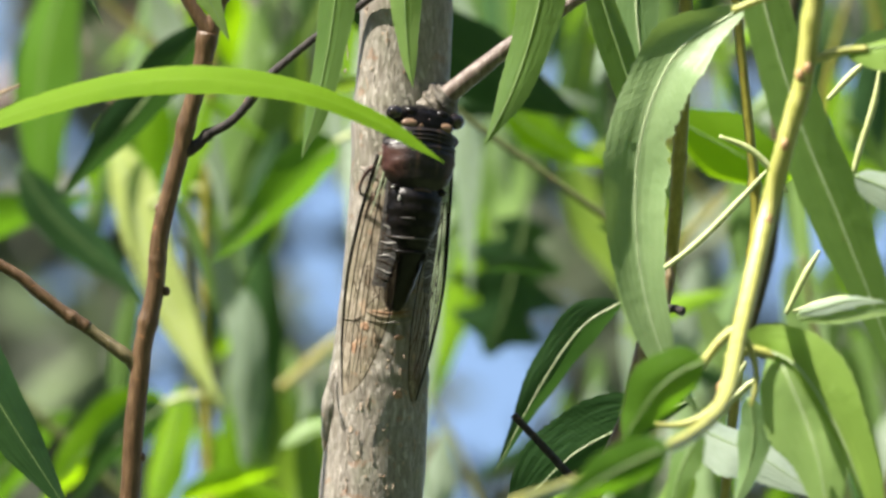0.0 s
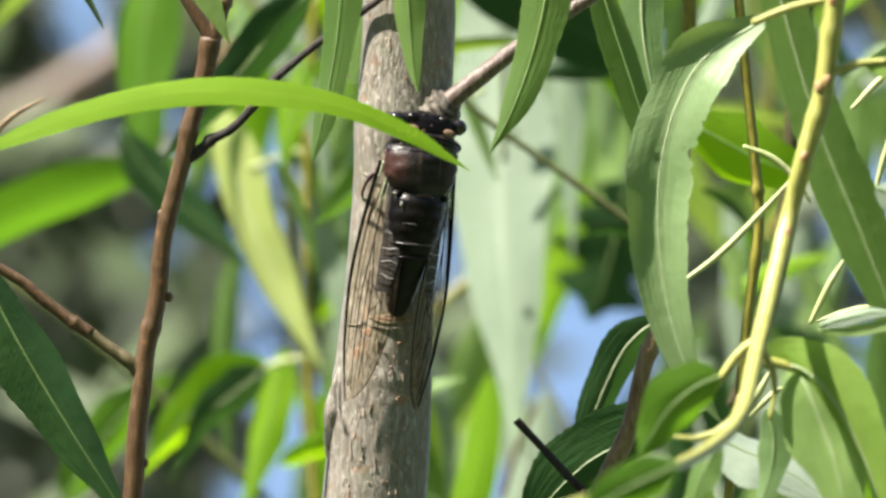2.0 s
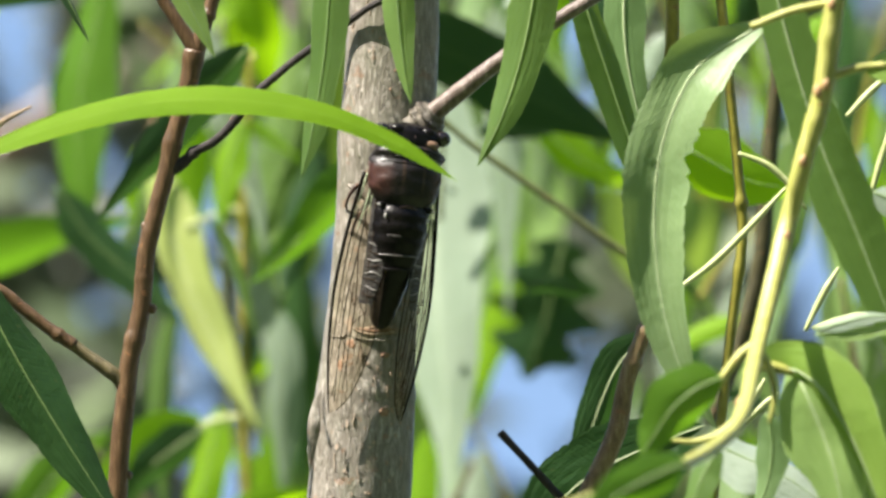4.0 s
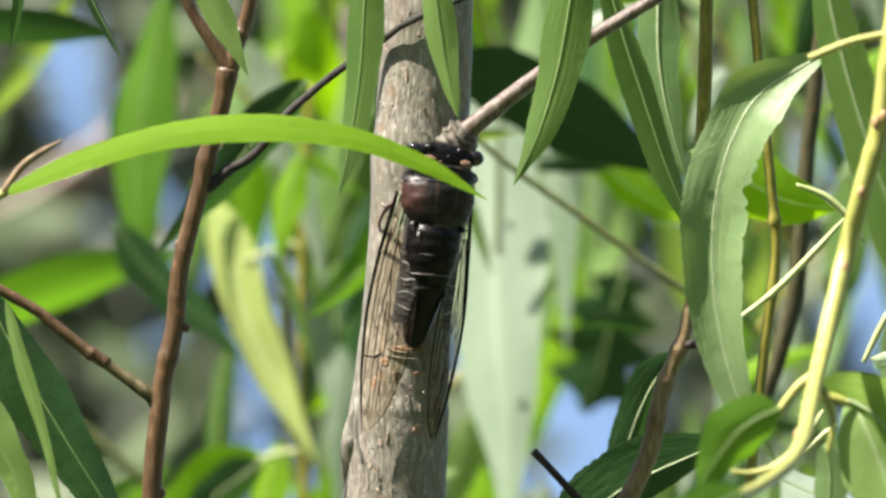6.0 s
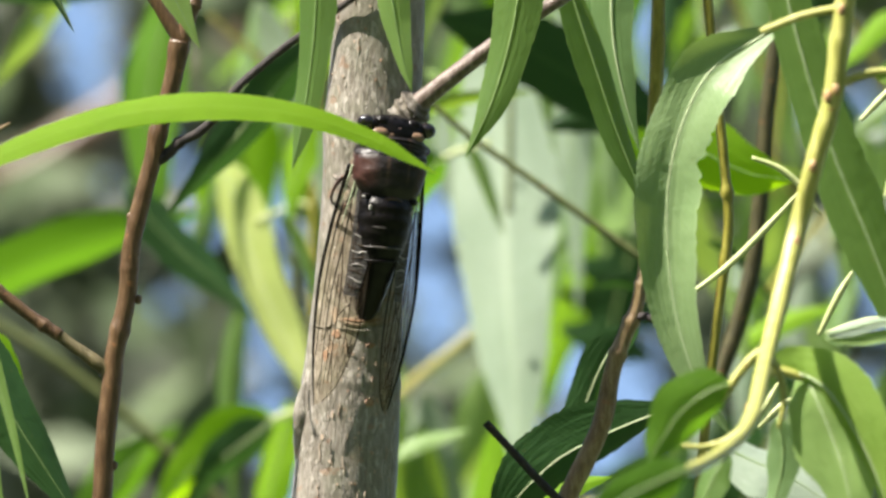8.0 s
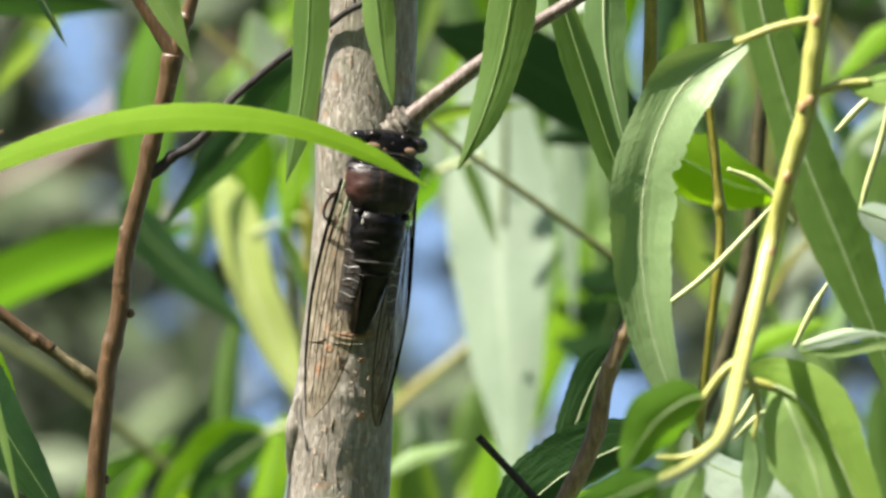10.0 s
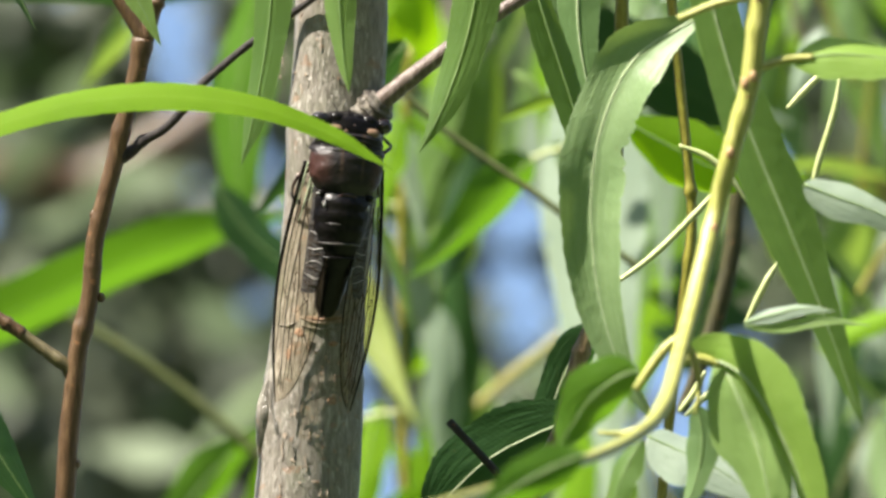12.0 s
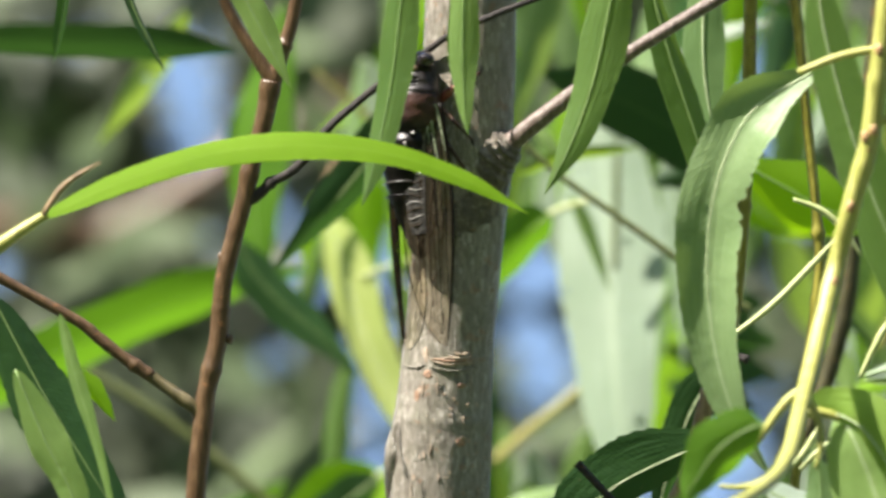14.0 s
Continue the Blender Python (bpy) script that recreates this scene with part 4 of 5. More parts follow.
for sx in (-1, 1):
    nf, nw = 36, 8
    verts = [wing_point(sx, i / nf, j / nw) for i in range(nf + 1) for j in range(nw + 1)]
    faces = [(i * (nw + 1) + j, i * (nw + 1) + j + 1, (i + 1) * (nw + 1) + j + 1, (i + 1) * (nw + 1) + j) for i in range(nf) for j in range(nw)]
    wing = part("forewing", mesh_from("forewing", verts, faces, MEMBRANE), cicada, "clear veined forewing")

    def vein(run, r, mat=VEIN, lift=0.00005):
        pts = [wing_point(sx, f, w) + Vector((0, 0, lift)) for f, w in run]
        part("vein", tube("vein", pts, r, mat, 6, 10 * (len(run) - 1)), wing)

    vein([(0, 0), (0.25, 0), (0.5, 0), (0.75, 0), (0.93, 0.0), (1.0, 0.3)], [0.00036, 0.00034, 0.00028, 0.00020, 0.00008])
    vein([(0.15, 0.15), (0.3, 0.12), (0.45, 0.12), (0.7, 0.10), (0.85, 0.02)], [0.00016, 0.00012, 0.00006])
    vein([(0.15, 0.38), (0.32, 0.34), (0.55, 0.26), (0.8, 0.25), (0.95, 0.35)], [0.00015, 0.00012, 0.00006])
    vein([(0.32, 0.34), (0.5, 0.44), (0.7, 0.46), (0.9, 0.55)], [0.00014, 0.00012, 0.00008], VEIN_BROWN)
    vein([(0.18, 0.38), (0.35, 0.60), (0.55, 0.68), (0.78, 0.75)], [0.00014, 0.00012, 0.00008], VEIN_BROWN)
    vein([(0.15, 0.75), (0.35, 0.92), (0.5, 0.98), (0.7, 0.98), (0.9, 0.95), (0.985, 0.8)], [0.00014, 0.00012, 0.00008])
    vein([(0.45, 0.36), (0.62, 0.36), (0.8, 0.38), (0.95, 0.48)], [0.0001, 0.0001, 0.00005], VEIN_BROWN)
    vein([(0.22, 0.26), (0.4, 0.20), (0.6, 0.19), (0.78, 0.18)], [0.00006, 0.00006, 0.00004], VEIN_BROWN)
    vein([(0.34, 0.50), (0.5, 0.56), (0.68, 0.60), (0.86, 0.66)], [0.00006, 0.00007, 0.00004], VEIN_BROWN)
    vein([(0.40, 0.78), (0.55, 0.84), (0.72, 0.86), (0.88, 0.84)], [0.00006, 0.00007, 0.00004], VEIN_BROWN)
    # the pale green root of the veins
    for w0, w1, f1 in ((0.15, 0.05, 0.20), (0.40, 0.22, 0.25), (0.55, 0.42, 0.16), (0.88, 0.74, 0.13)):
        vein([(0.0, w0), (f1 * 0.35, w0 * 0.75 + w1 * 0.25), (f1 * 0.7, w0 * 0.3 + w1 * 0.7), (f1, w1)], [0.00024, 0.00016, 0.00005], VEIN_GREEN, 0.00012)
    for run in ([(0.52, 0.12), (0.58, 0.26)], [(0.48, 0.29), (0.55, 0.44)], [(0.50, 0.45), (0.58, 0.68)], [(0.68, 0.26), (0.74, 0.46)],
                [(0.70, 0.72), (0.78, 0.98)], [(0.84, 0.26), (0.93, 0.15)], [(0.8, 0.49), (0.9, 0.75)], [(0.62, 0.46), (0.56, 0.68)]):
        vein(run, [0.00008, 0.00008], VEIN_BROWN)
    # hind wing, shorter, folded under the fore one
    def under(f, w):
        return wing_point(sx, 0.03 + 0.5 * f, 0.50 + (0.50 * w) * (1 - 0.45 * f ** 3)) + Vector((0, 0, 0.00010 + 0.00012 * abs(math.sin(w * 7 + f * 3))))

    nf, nw = 24, 8
    verts = [under(i / nf, j / nw) for i in range(nf + 1) for j in range(nw + 1)]
    faces = [(i * (nw + 1) + j, i * (nw + 1) + j + 1, (i + 1) * (nw + 1) + j + 1, (i + 1) * (nw + 1) + j) for i in range(nf) for j in range(nw)]
    hind = part("hindwing", mesh_from("hindwing", verts, faces, HINDWING), cicada, "smoky pleated hindwing")
    for w in (0.25, 0.7):
        part("vein", tube("vein", [under(f, w) for f in (0, 0.3, 0.6, 0.95)], [0.00012, 0.00006], VEIN_BROWN, 6, 16), hind)
    for k in range(9):
        part("pleat", tube("pleat", [under(0.44 + 0.06 * k, w) + Vector((0, 0.0003 * math.sin(w * 5 + k), 0.00004)) for w in (0.1, 0.4, 0.7, 1.0)], [0.00006, 0.00013, 0.00006], PLEAT if k % 2 else VEIN_BROWN, 6, 12), hind)
    for (x0, y0, z0), (x1, y1, z1), (x2, y2, z2), thick, mat in (((4.5, -8.2, 1.8), (7.5, -6.0, 0.7), (8.8, -3.4, -3.6), 0.8, RED) if sx > 0 else ((4.0, -8.2, 1.8), (4.9, -7.4, 0.0), (4.4, -6.4, -3.0), 0.6, BROWN),
                                                              ((5.2, -9.8, 2.0), (7.3, -11.6, 1.2), (7.4, -15.0, -3.0), 0.45, LEG),
                                                              ((4.6, -12.8, 2.0), (5.6, -16.0, 0.8), (5.8, -20.0, -2.6), 0.5, BLACK)):
        leg = part("leg", tube("leg", [Vector((x0 * sx, y0, z0)) * MM, Vector(((x0 + x1) / 2 * sx, (y0 + y1) / 2, (z0 + z1) / 2 + 0.2)) * MM, Vector((x1 * sx, y1, z1)) * MM],
                               [thick * 0.8 * MM, thick * MM, thick * 0.6 * MM], mat, 10, 12), cicada)
        part("shin", tube("shin", [Vector((x1 * sx, y1, z1 + 0.2)) * MM, Vector((x2 * 1.04 * sx, (y1 + y2) / 2, (z1 + z2) / 2 + 0.5)) * MM, Vector((x2 * 0.97 * sx, y2, z2)) * MM], [0.0004, 0.0003, 0.0003], BROWN, 8, 12), leg)
        part("claw", tube("claw", [Vector((x2 * 0.97 * sx, y2, z2)) * MM, Vector((x2 * 0.86 * sx, y2 - 1.4 if y2 < -5 else y2 + 1.2, z2 - 1.2)) * MM], [0.0003, 0.0001], BLACK, 6, 6), leg)


def cicada_pose(height, around, lean, twist):
    a = stem_axis(height)
    b = stem_axis(height - 350)
    slope = math.degrees(math.atan2(a.x - b.x, a.z - b.z))
    m = Matrix.Translation(a) @ pose(0, 0, 0, 0, slope, 0) @ pose(0, 0, 0, 0, 0, around)
    m = m @ Matrix.Translation((0, -0.0118, 0)) @ pose(0, 0, 0, 0, 0, twist) @ Matrix.Translation((0, 0.005, 0))
    return m @ pose(0, 0, 0, 90, 0, 0) @ pose(0, 0, 0, 0, 0, lean)


# ---- the willow behind ----
behind = thing("willow_tree", "neighbouring willow with hanging pale green leaves", "tree")
part("trunk", tube("trunk", [near([(60, -400)], 1.5)[0] + DOWN * 2.0] + near([(45, -300), (40, -150), (32, 223), (55, 522), (60, 700), (50, 1200)], 1.5), [0.012, 0.0030, 0.0027, 0.0025, 0.0025, 0.0025], BARK, 14, 60, 0.04, freq=200), behind)
part("branch", tube("branch", near([(-1400, 330), (-780, 410), (-560, 410), (-250, 600), (300, 900)], 9.0), [0.018, 0.018, 0.016, 0.014], BARK_BROWN, 12, 40, 0.05, freq=40), behind)
part("branch", tube("branch", near([(-900, 300), (-560, 130), (-330, -40), (-100, -260)], 1.0), [0.0012, 0.0014, 0.0016], BARK_GREEN, 10, 30, 0.04), behind)
part("branch", tube("branch", near([(100, 0), (180, 70), (330, 190)], 1.1), [0.0014, 0.0014], BARK_OLIVE, 10, 20, 0.04), behind)
part("branch", tube("branch", near([(-70, 700), (-60, 400), (-65, 200), (-40, -50), (-20, -250)], 1.1), [0.0011, 0.0012], BARK_GREEN, 10, 30, 0.04), behind)
B = 0.85
leaf(behind, [(-196, 436, B + 0.006), (-176, 390, B + 0.004), (-152, 310, B + 0.002), (-122, 215, B), (-84, 130, B - 0.002), (-44, 50, B - 0.005), (0, -32, B - 0.008)], 102, LEAF_YELLOW, B - 0.12, roll=-32, seed=40, label="pale yellowing leaf", fold=0.25, peak=0.4, ribmat=RIB_PALE)
leaf(behind, [(-960, 60), (-809, 125), (-559, 245), (-390, 308), (-215, 346)], 122, LEAF_GREEN, B + 0.1, roll=-30, seed=41, fold=0.2, peak=0.5)
leaf(behind, [(-360, 400), (-300, 310), (-210, 230), (-130, 150)], 80, LEAF_DARK, B, roll=10, seed=42, fold=0.2)
leaf(behind, [(-270, 820), (-290, 696), (-314, 596), (-323, 496), (-318, 396), (-300, 300)], 128, LEAF_GREEN, B + 0.15, roll=-30, seed=43, fold=0.2, peak=0.5)
leaf(behind, [(-20, 650), (-90, 570), (-190, 450), (-290, 335)], 92, LEAF_DARK, 0.4, roll=30, seed=44, fold=0.3)
part("stalk", tube("stalk", near([(-196, 438), (-198, 470), (-188, 510), (-165, 560)], B - 0.12), [0.0007, 0.0009, 0.0008], BARK_TAN, 8, 14, 0.08), behind, "browned leaf stalk")
leaf(behind, [(-185, 500), (-208, 450), (-226, 390), (-224, 330)], 40, LEAF_LIT, B, roll=-10, seed=63, fold=0.25, rib=False)
leaf(behind, [(-440, 800), (-490, 720), (-540, 640), (-600, 560)], 60, LEAF_MID, B + 0.15, roll=30, seed=64, fold=0.2, rib=False)
leaf(behind, [(270, 680, B + 0.020), (292, 566, B + 0.016), (307, 396, B + 0.008), (311, 256, B + 0.002), (318, 136, B - 0.003), (332, -4, B - 0.008), (340, -190, B - 0.014)], 190, LEAF_PALE, B, roll=-16, seed=45, fold=0.15, peak=0.42, rib=False, label="broad pale leaf underside in the sun")
leaf(behind, [(-1000, 762), (-800, 750), (-600, 744), (-450, 739), (-352, 728)], 78, LEAF_DARK, 0.6, roll=-30, seed=61, fold=0.2, peak=0.55, rib=False)
leaf(behind, [(415, 720), (425, 560), (430, 380), (440, 160)], 85, LEAF_PALE, B + 0.1, roll=-40, seed=46, fold=0.2)
leaf(behind, [(-130, 720), (-92, 620), (-40, 420), (5, 180), (20, 60)], 90, LEAF_PALE, B + 0.2, roll=-35, seed=47, fold=0.2)
# a broad leaf in shade, part of which is put into its dark green
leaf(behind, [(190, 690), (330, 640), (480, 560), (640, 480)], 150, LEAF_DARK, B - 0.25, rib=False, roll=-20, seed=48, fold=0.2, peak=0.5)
# leaves added higher on the same tree, out of view, to shade that broad dark one
for du, dv, w in ((-520, 840, 150), (-470, 900, 130), (-560, 780, 120)):
    leaf(behind, [(170 + du, 700 + dv), (320 + du, 650 + dv), (470 + du, 570 + dv), (590 + du, 505 + dv)], w, LEAF, B - 0.27, rib=False, roll=-60, seed=62, fold=0.1, peak=0.5, steps=20)
leaf(behind, [(480, 530), (540, 470), (600, 430), (700, 400)], 70, LEAF_LIT, B, roll=-20, seed=49, fold=0.2)
leaf(behind, [(60, 690), (50, 500), (30, 300), (45, 120)], 80, LEAF_MID, B + 0.3, roll=-20, seed=50, fold=0.2)
# one leaf as two blades: lit part in bright colour, unlit half in dark
leaf(behind, [(-98, -18), (-170, -50), (-245, -110), (-330, -220)], 105, LEAF_LIT, B, roll=25, seed=51, fold=0.3)
leaf(behind, [(-98, -24), (-150, -62), (-205, -110), (-280, -230)], 80, LEAF_DARK, B - 0.03, roll=25, seed=58, fold=0.3)
part("stalk", tube("stalk", near([(0, -30), (-30, -10), (-65, -10), (-105, -22)], B), [0.0006, 0.0008, 0.0007], TENDRIL, 8, 14, 0.05), behind, "pale leaf stalk")
leaf(behind, [(-460, -260), (-400, -160), (-330, -80), (-260, -30)], 90, LEAF_GREEN, B + 0.2, roll=-25, seed=52, fold=0.3)
leaf(behind, [(-70, 10), (-90, -80), (-110, -170), (-150, -300)], 80, LEAF_LIT, B + 0.1, roll=-30, seed=53, fold=0.3)
leaf(behind, [(-150, 200), (-166, 130), (-176, 60), (-179, -30), (-174, -120), (-166, -230)], 46, LEAF, B + 0.2, roll=-20, seed=54, fold=0.3)
leaf(behind, [(90, 600), (60, 480), (20, 380), (-10, 260)], 90, LEAF, B + 0.15, roll=-10, seed=55, fold=0.3)
leaf(behind, [(205, 442), (160, 405), (80, 320), (-22, 225)], 96, LEAF_GREEN, 0.65, roll=25, seed=56, fold=0.3, peak=0.42)
part("stalk", tube("stalk", near([(200, 440), (225, 452), (250, 458), (285, 470)], 0.65), [0.0006, 0.0007, 0.0006], TENDRIL, 8, 14, 0.05), behind, "pale leaf stalk")


leaf(behind, [(-30, 520), (-52, 450), (-66, 390), (-72, 320)], 66, LEAF_LIT, B - 0.08, roll=-30, seed=59, fold=0.25)
leaf(behind, [(-75, 560), (-45, 480), (-12, 390), (12, 270)], 52, LEAF_PALE, B - 0.06, roll=-25, seed=60, fold=0.25)
part("shoot", tube("shoot", near([(-15, 640), (-26, 420), (-30, 200), (-24, -100), (-10, -300)], B), [0.0009, 0.0010, 0.0010, 0.0012], BARK_OLIVE, 10, 40, 0.04, knots=((0.32, 0.4, 0.012), (0.44, 0.4, 0.012))), behind, "thin olive shoot")
part("stalk", tube("stalk", near([(-28, 352), (-55, 360), (-90, 346), (-130, 330)], B), [0.0008, 0.0006, 0.0005], TENDRIL, 8, 14, 0.05), behind, "pale leaf stalk")


def lobed(f):
    """Half width of a leaf with lobes, as a share."""
    return (math.sin(math.pi * f) ** 0.6) * (0.72 + 0.28 * math.sin(f * 25))


leaf(behind, [(540, 310), (520, 230), (500, 150), (470, 60)], 220, LEAF_DARK, B + 0.2, roll=10, seed=57, fold=0.15, shape=lobed, teeth=0.08, label="dark lobed leaf")

# drops of dew on leaves of that tree
DEW, dew_nodes, dew = material("dew")
dew.inputs["Base Color"].default_value = (1, 1, 1, 1)
dew.inputs["Roughness"].default_value, dew.inputs["IOR"].default_value, dew.inputs["Transmission Weight"].default_value = 0.06, 1.33, 1.0
for u, v, d, r in ((226, 302, B - 0.012, 1.0), (262, 520, B + 0.004, 0.8), (-510, 680, B + 0.13, 1.1)):
    c = near([(u, v)], d)[0]
    drop = new("water_drop", ball("water_drop", (0, 0, 0), r, DEW, (1, 0.7, 1), 24))
    drop.matrix_world = SITE @ Matrix.Translation(c)
    tagged(drop, "clear round water drop on a willow leaf", "water drop", "drops of dew on the leaves")

# more hanging leaves around and deeper
GAPS = ((100, 235, 50, 390), (395, 590, -110, 150), (-190, -40, -60, 215), (-520, -350, 490, 780), (-430, -350, 365, 460), (-330, -210, 130, 250), (560, 640, 40, 200))


CLEAR = ((900, 960, 20, 170), (910, 985, -170, -60))


def cleared(u, v):
    return any(a < u < b and c < v < d for a, b, c, d in CLEAR)


def open_sky(u, v):
    return any(a < u < b and c < v < d for a, b, c, d in GAPS)


rng = random.Random(11)
for i in range(170):
    u = rng.uniform(-160, 1300)
    v = rng.uniform(-350, 900)
    d = rng.uniform(0.8, 1.9)
    ln = rng.uniform(260, 430)
    sway = rng.uniform(-120, 120)
    if any(open_sky(u + sway * f, v + ln * (0.5 - f)) for f in (0.1, 0.3, 0.5, 0.7, 0.9)):
        continue
    mat = rng.choice((LEAF, LEAF, LEAF_PALE, LEAF_SOFT, LEAF_MID, LEAF_DARK, LEAF_LIT))
    tip = rng.uniform(-0.016, 0.02)
    wide, turned = rng.uniform(55, 90), rng.uniform(-65, 25)
    if any(cleared(u + sway * f, v + ln * (0.5 - f)) for f in (0.0, 0.15, 0.3, 0.5, 0.7, 0.85, 1.0)):
        continue
    leaf(behind, [(u, v + ln / 2, d), (u + sway * 0.2, v + ln / 6, d + tip * 0.2), (u + sway * 0.6, v - ln / 6, d + tip * 0.6), (u + sway, v - ln / 2, d + tip)], wide, mat, d,
         rib=False, roll=turned, fold=0.25, seed=100 + i, steps=16)

for i in range(110):
    u, v, d = rng.uniform(-120, 1250), rng.uniform(-330, 880), rng.uniform(0.5, 1.6)
    a, ln = rng.uniform(-2.6, 0.4), rng.uniform(110, 240)
    du, dv = math.cos(a) * ln, math.sin(a) * ln
    if any(open_sky(u + du * f, v + dv * f) for f in (0.0, 0.25, 0.5, 0.75, 1.0)):
        continue
    mat = rng.choice((LEAF, LEAF_PALE, LEAF_MID, LEAF_MID, LEAF_DARK, LEAF_LIT, LEAF_LIT))
    wide, turned = rng.uniform(26, 52), rng.uniform(-60, 40)
    if (200 < u + du / 2 < 420 and -200 < v + dv / 2 < 60) or any(cleared(u + du * f, v + dv * f) for f in (0.0, 0.25, 0.5, 0.75, 1.0)):
        continue
    leaf(behind, [(u, v), (u + du * 0.35, v + dv * 0.35 + 14), (u + du * 0.7, v + dv * 0.7 + 8), (u + du, v + dv)], wide, mat, d,
         rib=False, roll=turned, fold=0.3, seed=400 + i, steps=14)
for i in range(26):
    u, v, d = rng.uniform(-100, 1200), rng.uniform(-300, 800), rng.uniform(0.6, 1.5)
    du, dv = rng.uniform(-160, 160), rng.uniform(120, 330)
    if any(open_sky(u + du * f, v + dv * f) for f in (0.0, 0.5, 1.0)):
        continue
    part("shoot", tube("shoot", near([(u, v), (u + du * 0.4, v + dv * 0.5), (u + du, v + dv)], d), [0.0008, 0.0007, 0.0004], rng.choice((BARK_OLIVE, BARK_GREEN, BARK_BROWN)), 8, 16, 0.05), behind)

# ---- far trees ----
FAR_A = plain_material("far_leaves", (0.028, 0.038, 0.017), (0.060, 0.078, 0.034), 0.6, 2.5)
FAR_B = plain_material("far_leaves_light", (0.042, 0.068, 0.024), (0.105, 0.145, 0.055), 0.6, 2.5)
rng = random.Random(21)
# the few leaves in lighter green stand for sunlit patches of the foliage
for name, mat, count, y0, y1 in (("far_tree", FAR_A, 8000, 9, 13), ("far_tree", FAR_B, 650, 8, 11)):
    verts, faces = [], []
    while len(faces) < count:
        y = rng.uniform(y0, y1)
        u, v = rng.uniform(-1300, 1500), rng.uniform(-700, 1100)
        thick = noise.noise(Vector((u * 0.0032, v * 0.0032, 3.0))) + 0.5 * noise.noise(Vector((u * 0.009, v * 0.009, y)))
        if open_sky(u, v) or cleared(u, v) or thick < (-0.22 if u < -100 else 0.10) + rng.uniform(-0.1, 0.1):
            continue
        c = near([(u, v)], y)[0]
        a, b = rng.uniform(0, 6.28), rng.uniform(-1.2, 1.2)
        d = Vector((math.cos(a), math.sin(b) * 0.6, math.sin(a))).normalized()
        e = d.cross(Vector((rng.uniform(-1, 1), 1, rng.uniform(-1, 1)))).normalized()
        ln, w = rng.uniform(0.03, 0.06), rng.uniform(0.012, 0.022)
        k = len(verts)
        verts += [c - d * ln, c + e * w, c + d * ln, c - e * w]
        faces.append((k, k + 1, k + 2, k + 3))
    far = new(name, mesh_from(name, verts, faces, mat))
    far.matrix_world = SITE
    tagged(far, "distant tree foliage out of focus against the sky", "foliage", kind="stuff")


# ---- trees added all round, out of view, to shade the place from the open sky ----
def crown_mesh(c, radius, height, count, mat, seed, size):
    """Leaf sprays in clumps round a centre, with gaps; none in the sun's way to the stem."""
    rng = random.Random(seed)
    clumps = []
    while len(clumps) < 46:
        a, h = rng.uniform(0, 6.283), rng.uniform(-1, 1)
        q = math.sqrt(max(0, 1 - h * h)) * rng.uniform(0.45, 1.0)
        clumps.append(Vector((c[0] + radius * q * math.cos(a), c[1] + radius * q * math.sin(a), c[2] + height * h)))
    verts, faces = [], []
    while len(faces) < count:
        p = rng.choice(clumps) + Vector((rng.gauss(0, 0.36), rng.gauss(0, 0.36), rng.gauss(0, 0.42)))
        rel = p - Vector((0, 0, 2.45))
        away = rel - SUN_FROM * rel.dot(SUN_FROM)
        if (rel.dot(SUN_FROM) > 0 and away.length < 0.75) or p.z < 0.3:
            continue
        if abs(p.x) < 0.5 and -3.2 < p.y < 0.4 and p.z < 3.2:
            continue
        d = Vector((rng.uniform(-0.5, 0.5), rng.uniform(-0.5, 0.5), -1)).normalized()
        e = d.cross(Vector((rng.uniform(-1, 1), rng.uniform(-1, 1), 0.2))).normalized()
        ln, w = size * rng.uniform(0.7, 1.3), size * 0.22 * rng.uniform(0.7, 1.3)
        k = len(verts)
        verts += [p - d * ln, p - d * ln * 0.2 + e * w, p + d * ln, p - d * ln * 0.2 - e * w]
        faces.append((k, k + 1, k + 2, k + 3))
    return mesh_from("crown", verts, faces, mat)


def shade_tree(x, y, tall, wide, seed):
    tree = new("added_shade_tree")
    tree.matrix_world = Matrix.Translation((0, 0, 0))
    tagged(tree, "leafy green tree added out of view to shade the willow", "tree", "trees around the willow")
    part("trunk", tube("trunk", [Vector((x, y, -0.05)), Vector((x + 0.1, y, tall * 0.3)), Vector((x, y + 0.1, tall * 0.75))], [0.16, 0.12, 0.05], BARK, 12, 24, 0.06, freq=6), tree)
    for k in range(4):
        a = k * 1.7 + seed
        part("limb", tube("limb", [Vector((x + 0.05, y, tall * 0.35)), Vector((x + wide * 0.4 * math.cos(a), y + wide * 0.4 * math.sin(a), tall * 0.6)), Vector((x + wide * 0.75 * math.cos(a), y + wide * 0.75 * math.sin(a), tall * 0.78))],
                          [0.07, 0.045, 0.015], BARK, 8, 14, 0.06, freq=6), tree)
    part("crown", crown_mesh((x, y, tall * 0.58), wide, tall * 0.46, 2600, FAR_A if seed % 2 else FAR_B, seed, 0.26), tree)


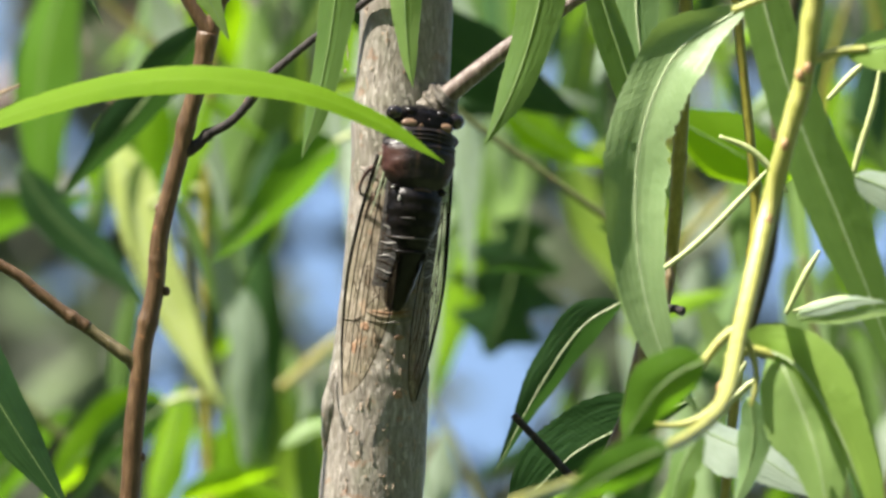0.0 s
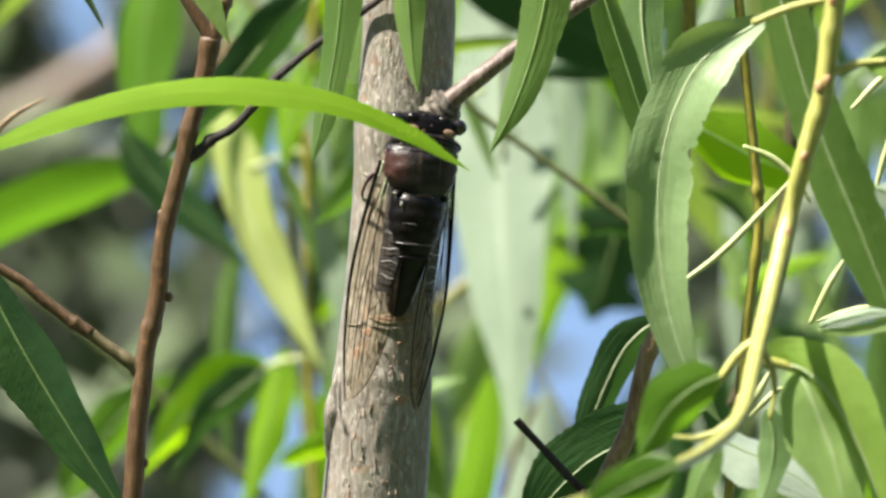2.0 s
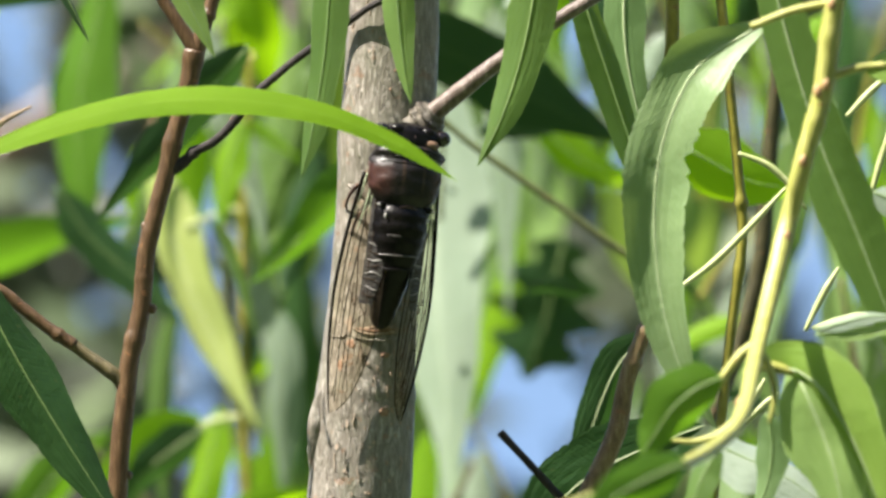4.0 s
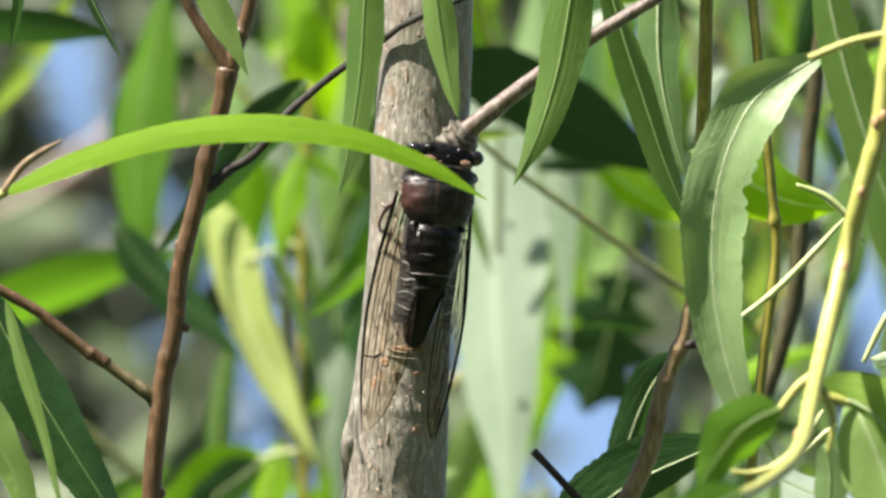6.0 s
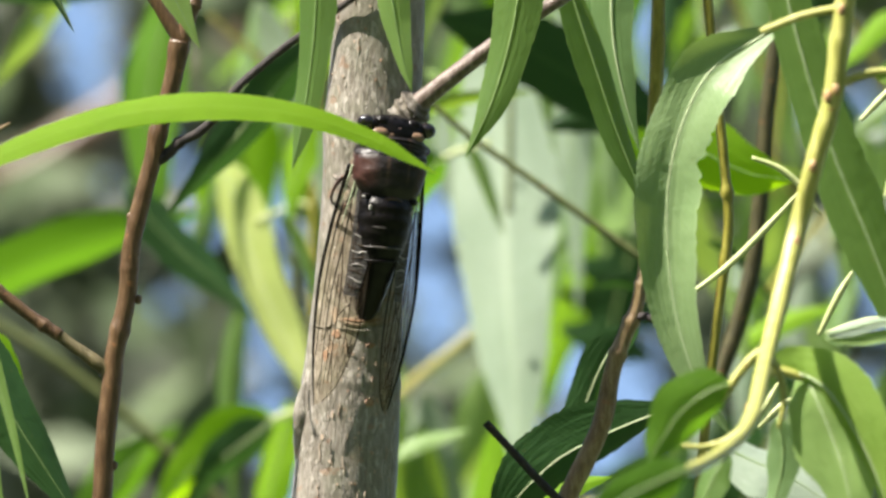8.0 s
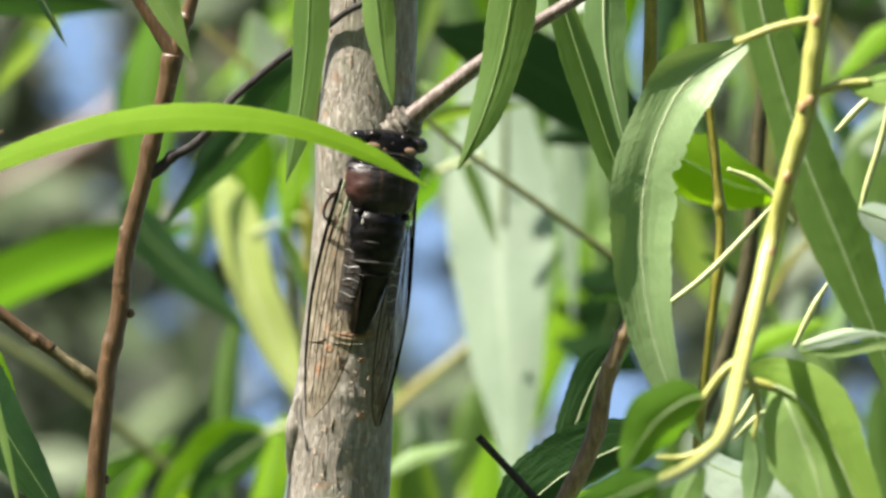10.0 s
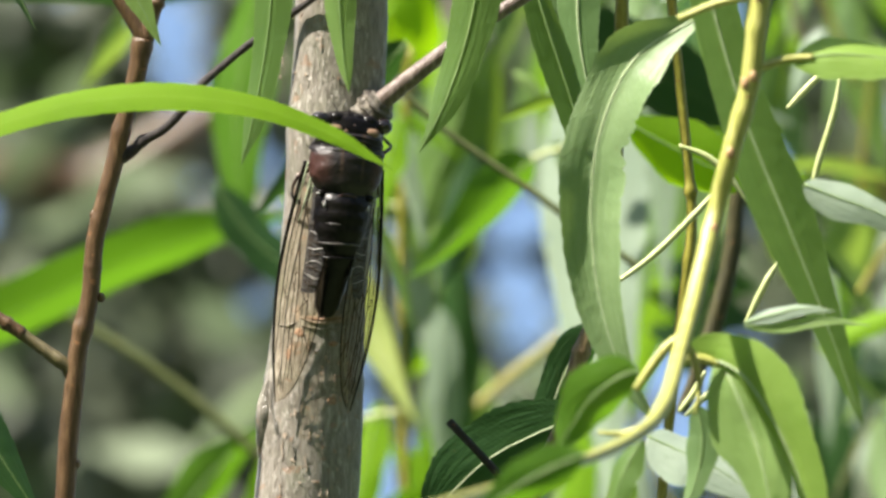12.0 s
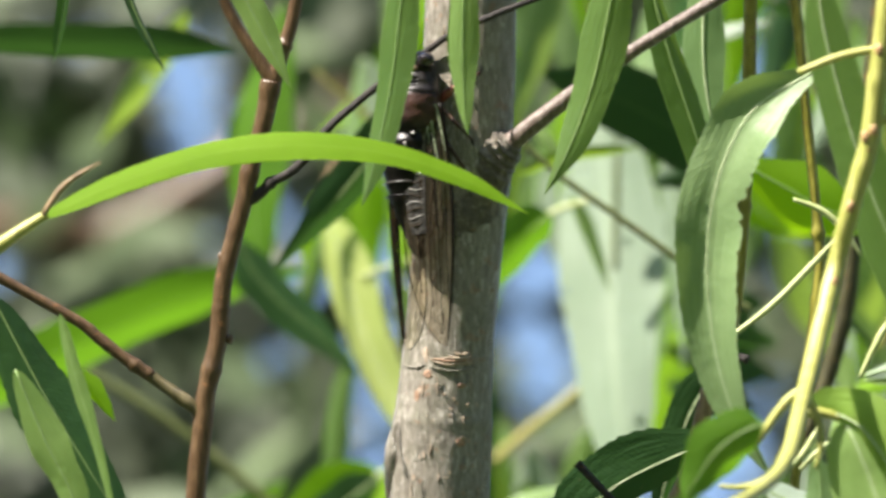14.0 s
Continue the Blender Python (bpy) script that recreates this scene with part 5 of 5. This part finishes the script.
for k, (x, y, tall, wide) in enumerate(((-4.6, 1.2, 6.5, 2.3), (-5.2, -3.6, 5.0, 2.2), (-2.6, -7.2, 6.5, 2.4), (1.6, -7.0, 7.5, 2.6), (5.0, -4.4, 7.5, 2.6), (5.0, 0.0, 8.0, 2.5),
                                         (4.2, 4.6, 8.0, 2.3), (-4.6, 5.6, 8.0, 2.4))):
    shade_tree(x, y, tall, wide, k + 1)
# a crown added overhead, which cuts the sky light further
part("crown", crown_mesh((0.5, 0.4, 4.6), 1.6, 1.2, 1500, FAR_B, 77, 0.10), behind, "upper crown of narrow leaves, added overhead for shade")


def motions():
    walk(willow, [(t, SITE @ Matrix.Translation(gust(t))) for t, *_ in HELD])
    walk(bough, [(t, SITE @ Matrix.Translation((gust(t) + Vector((x * U, 0, z * U))) * (1 + YB / FAR))) for t, x, z in SWING])
    hinge = near([(110, 412)], -0.12)[0]
    walk(front_leaf, [(t, Matrix.Translation(hinge + Vector((-48 * max(0, 1 - t / 0.7) * U, 0, 0.25 * n * U))) @ Matrix.Rotation(0.75 * n / 400, 4, "Y") @ Matrix.Translation(-hinge)) for t, n in NOD])
    for blade, rows in zip(edge_leaves, (((0.0, -70), (2.0, 30), (4.0, 50), (7.0, 0), (12.0, 0), (14.0, -40)),) + (((0.0, -110), (4.0, -110), (5.5, -45), (7.0, 0), (14.0, 0)),) * 3):
        walk(blade, [(t, Matrix.Translation((x * U, 0, 0))) for t, x in rows])
    for blade, (top, reach, rows) in zip(hanging, TIPS):
        held = near([top])[0]
        walk(blade, [(t, Matrix.Translation(held) @ Matrix.Rotation(-x / reach, 4, "Y") @ Matrix.Translation(-held)) for t, x in rows])
    base = near([(478, 140)], 0.10)[0]
    walk(arched_leaf, [(t, Matrix.Translation(base + Vector((x * U, 0, z * U))) @ Matrix.Rotation(radians(a), 4, "Y") @ Matrix.Translation(-base))
                       for t, x, z, a in ((0.0, -75, 25, 13), (1.0, -50, 14, 8), (2.0, -18, 4, 3), (3.0, 0, 0, 0), (14.0, 0, 0, 0))])
    walk(dark_leaf, [(t, Matrix.Translation((x * U, 0, z * U))) for t, x, z in DRIFT])
    times = sorted({r[0] for r in HELD} | {r[0] for r in CRAWL})
    rows = []
    for t in times:
        for a, b in zip(CRAWL, CRAWL[1:]):
            if a[0] <= t <= b[0]:
                f = (t - a[0]) / (b[0] - a[0])
                h, r, k, w = (a[i] + (b[i] - a[i]) * f for i in (1, 2, 3, 4))
                break
        rows.append((t, SITE @ Matrix.Translation(gust(t)) @ cicada_pose(h, r, k, w)))
    walk(cicada, rows)


motions()
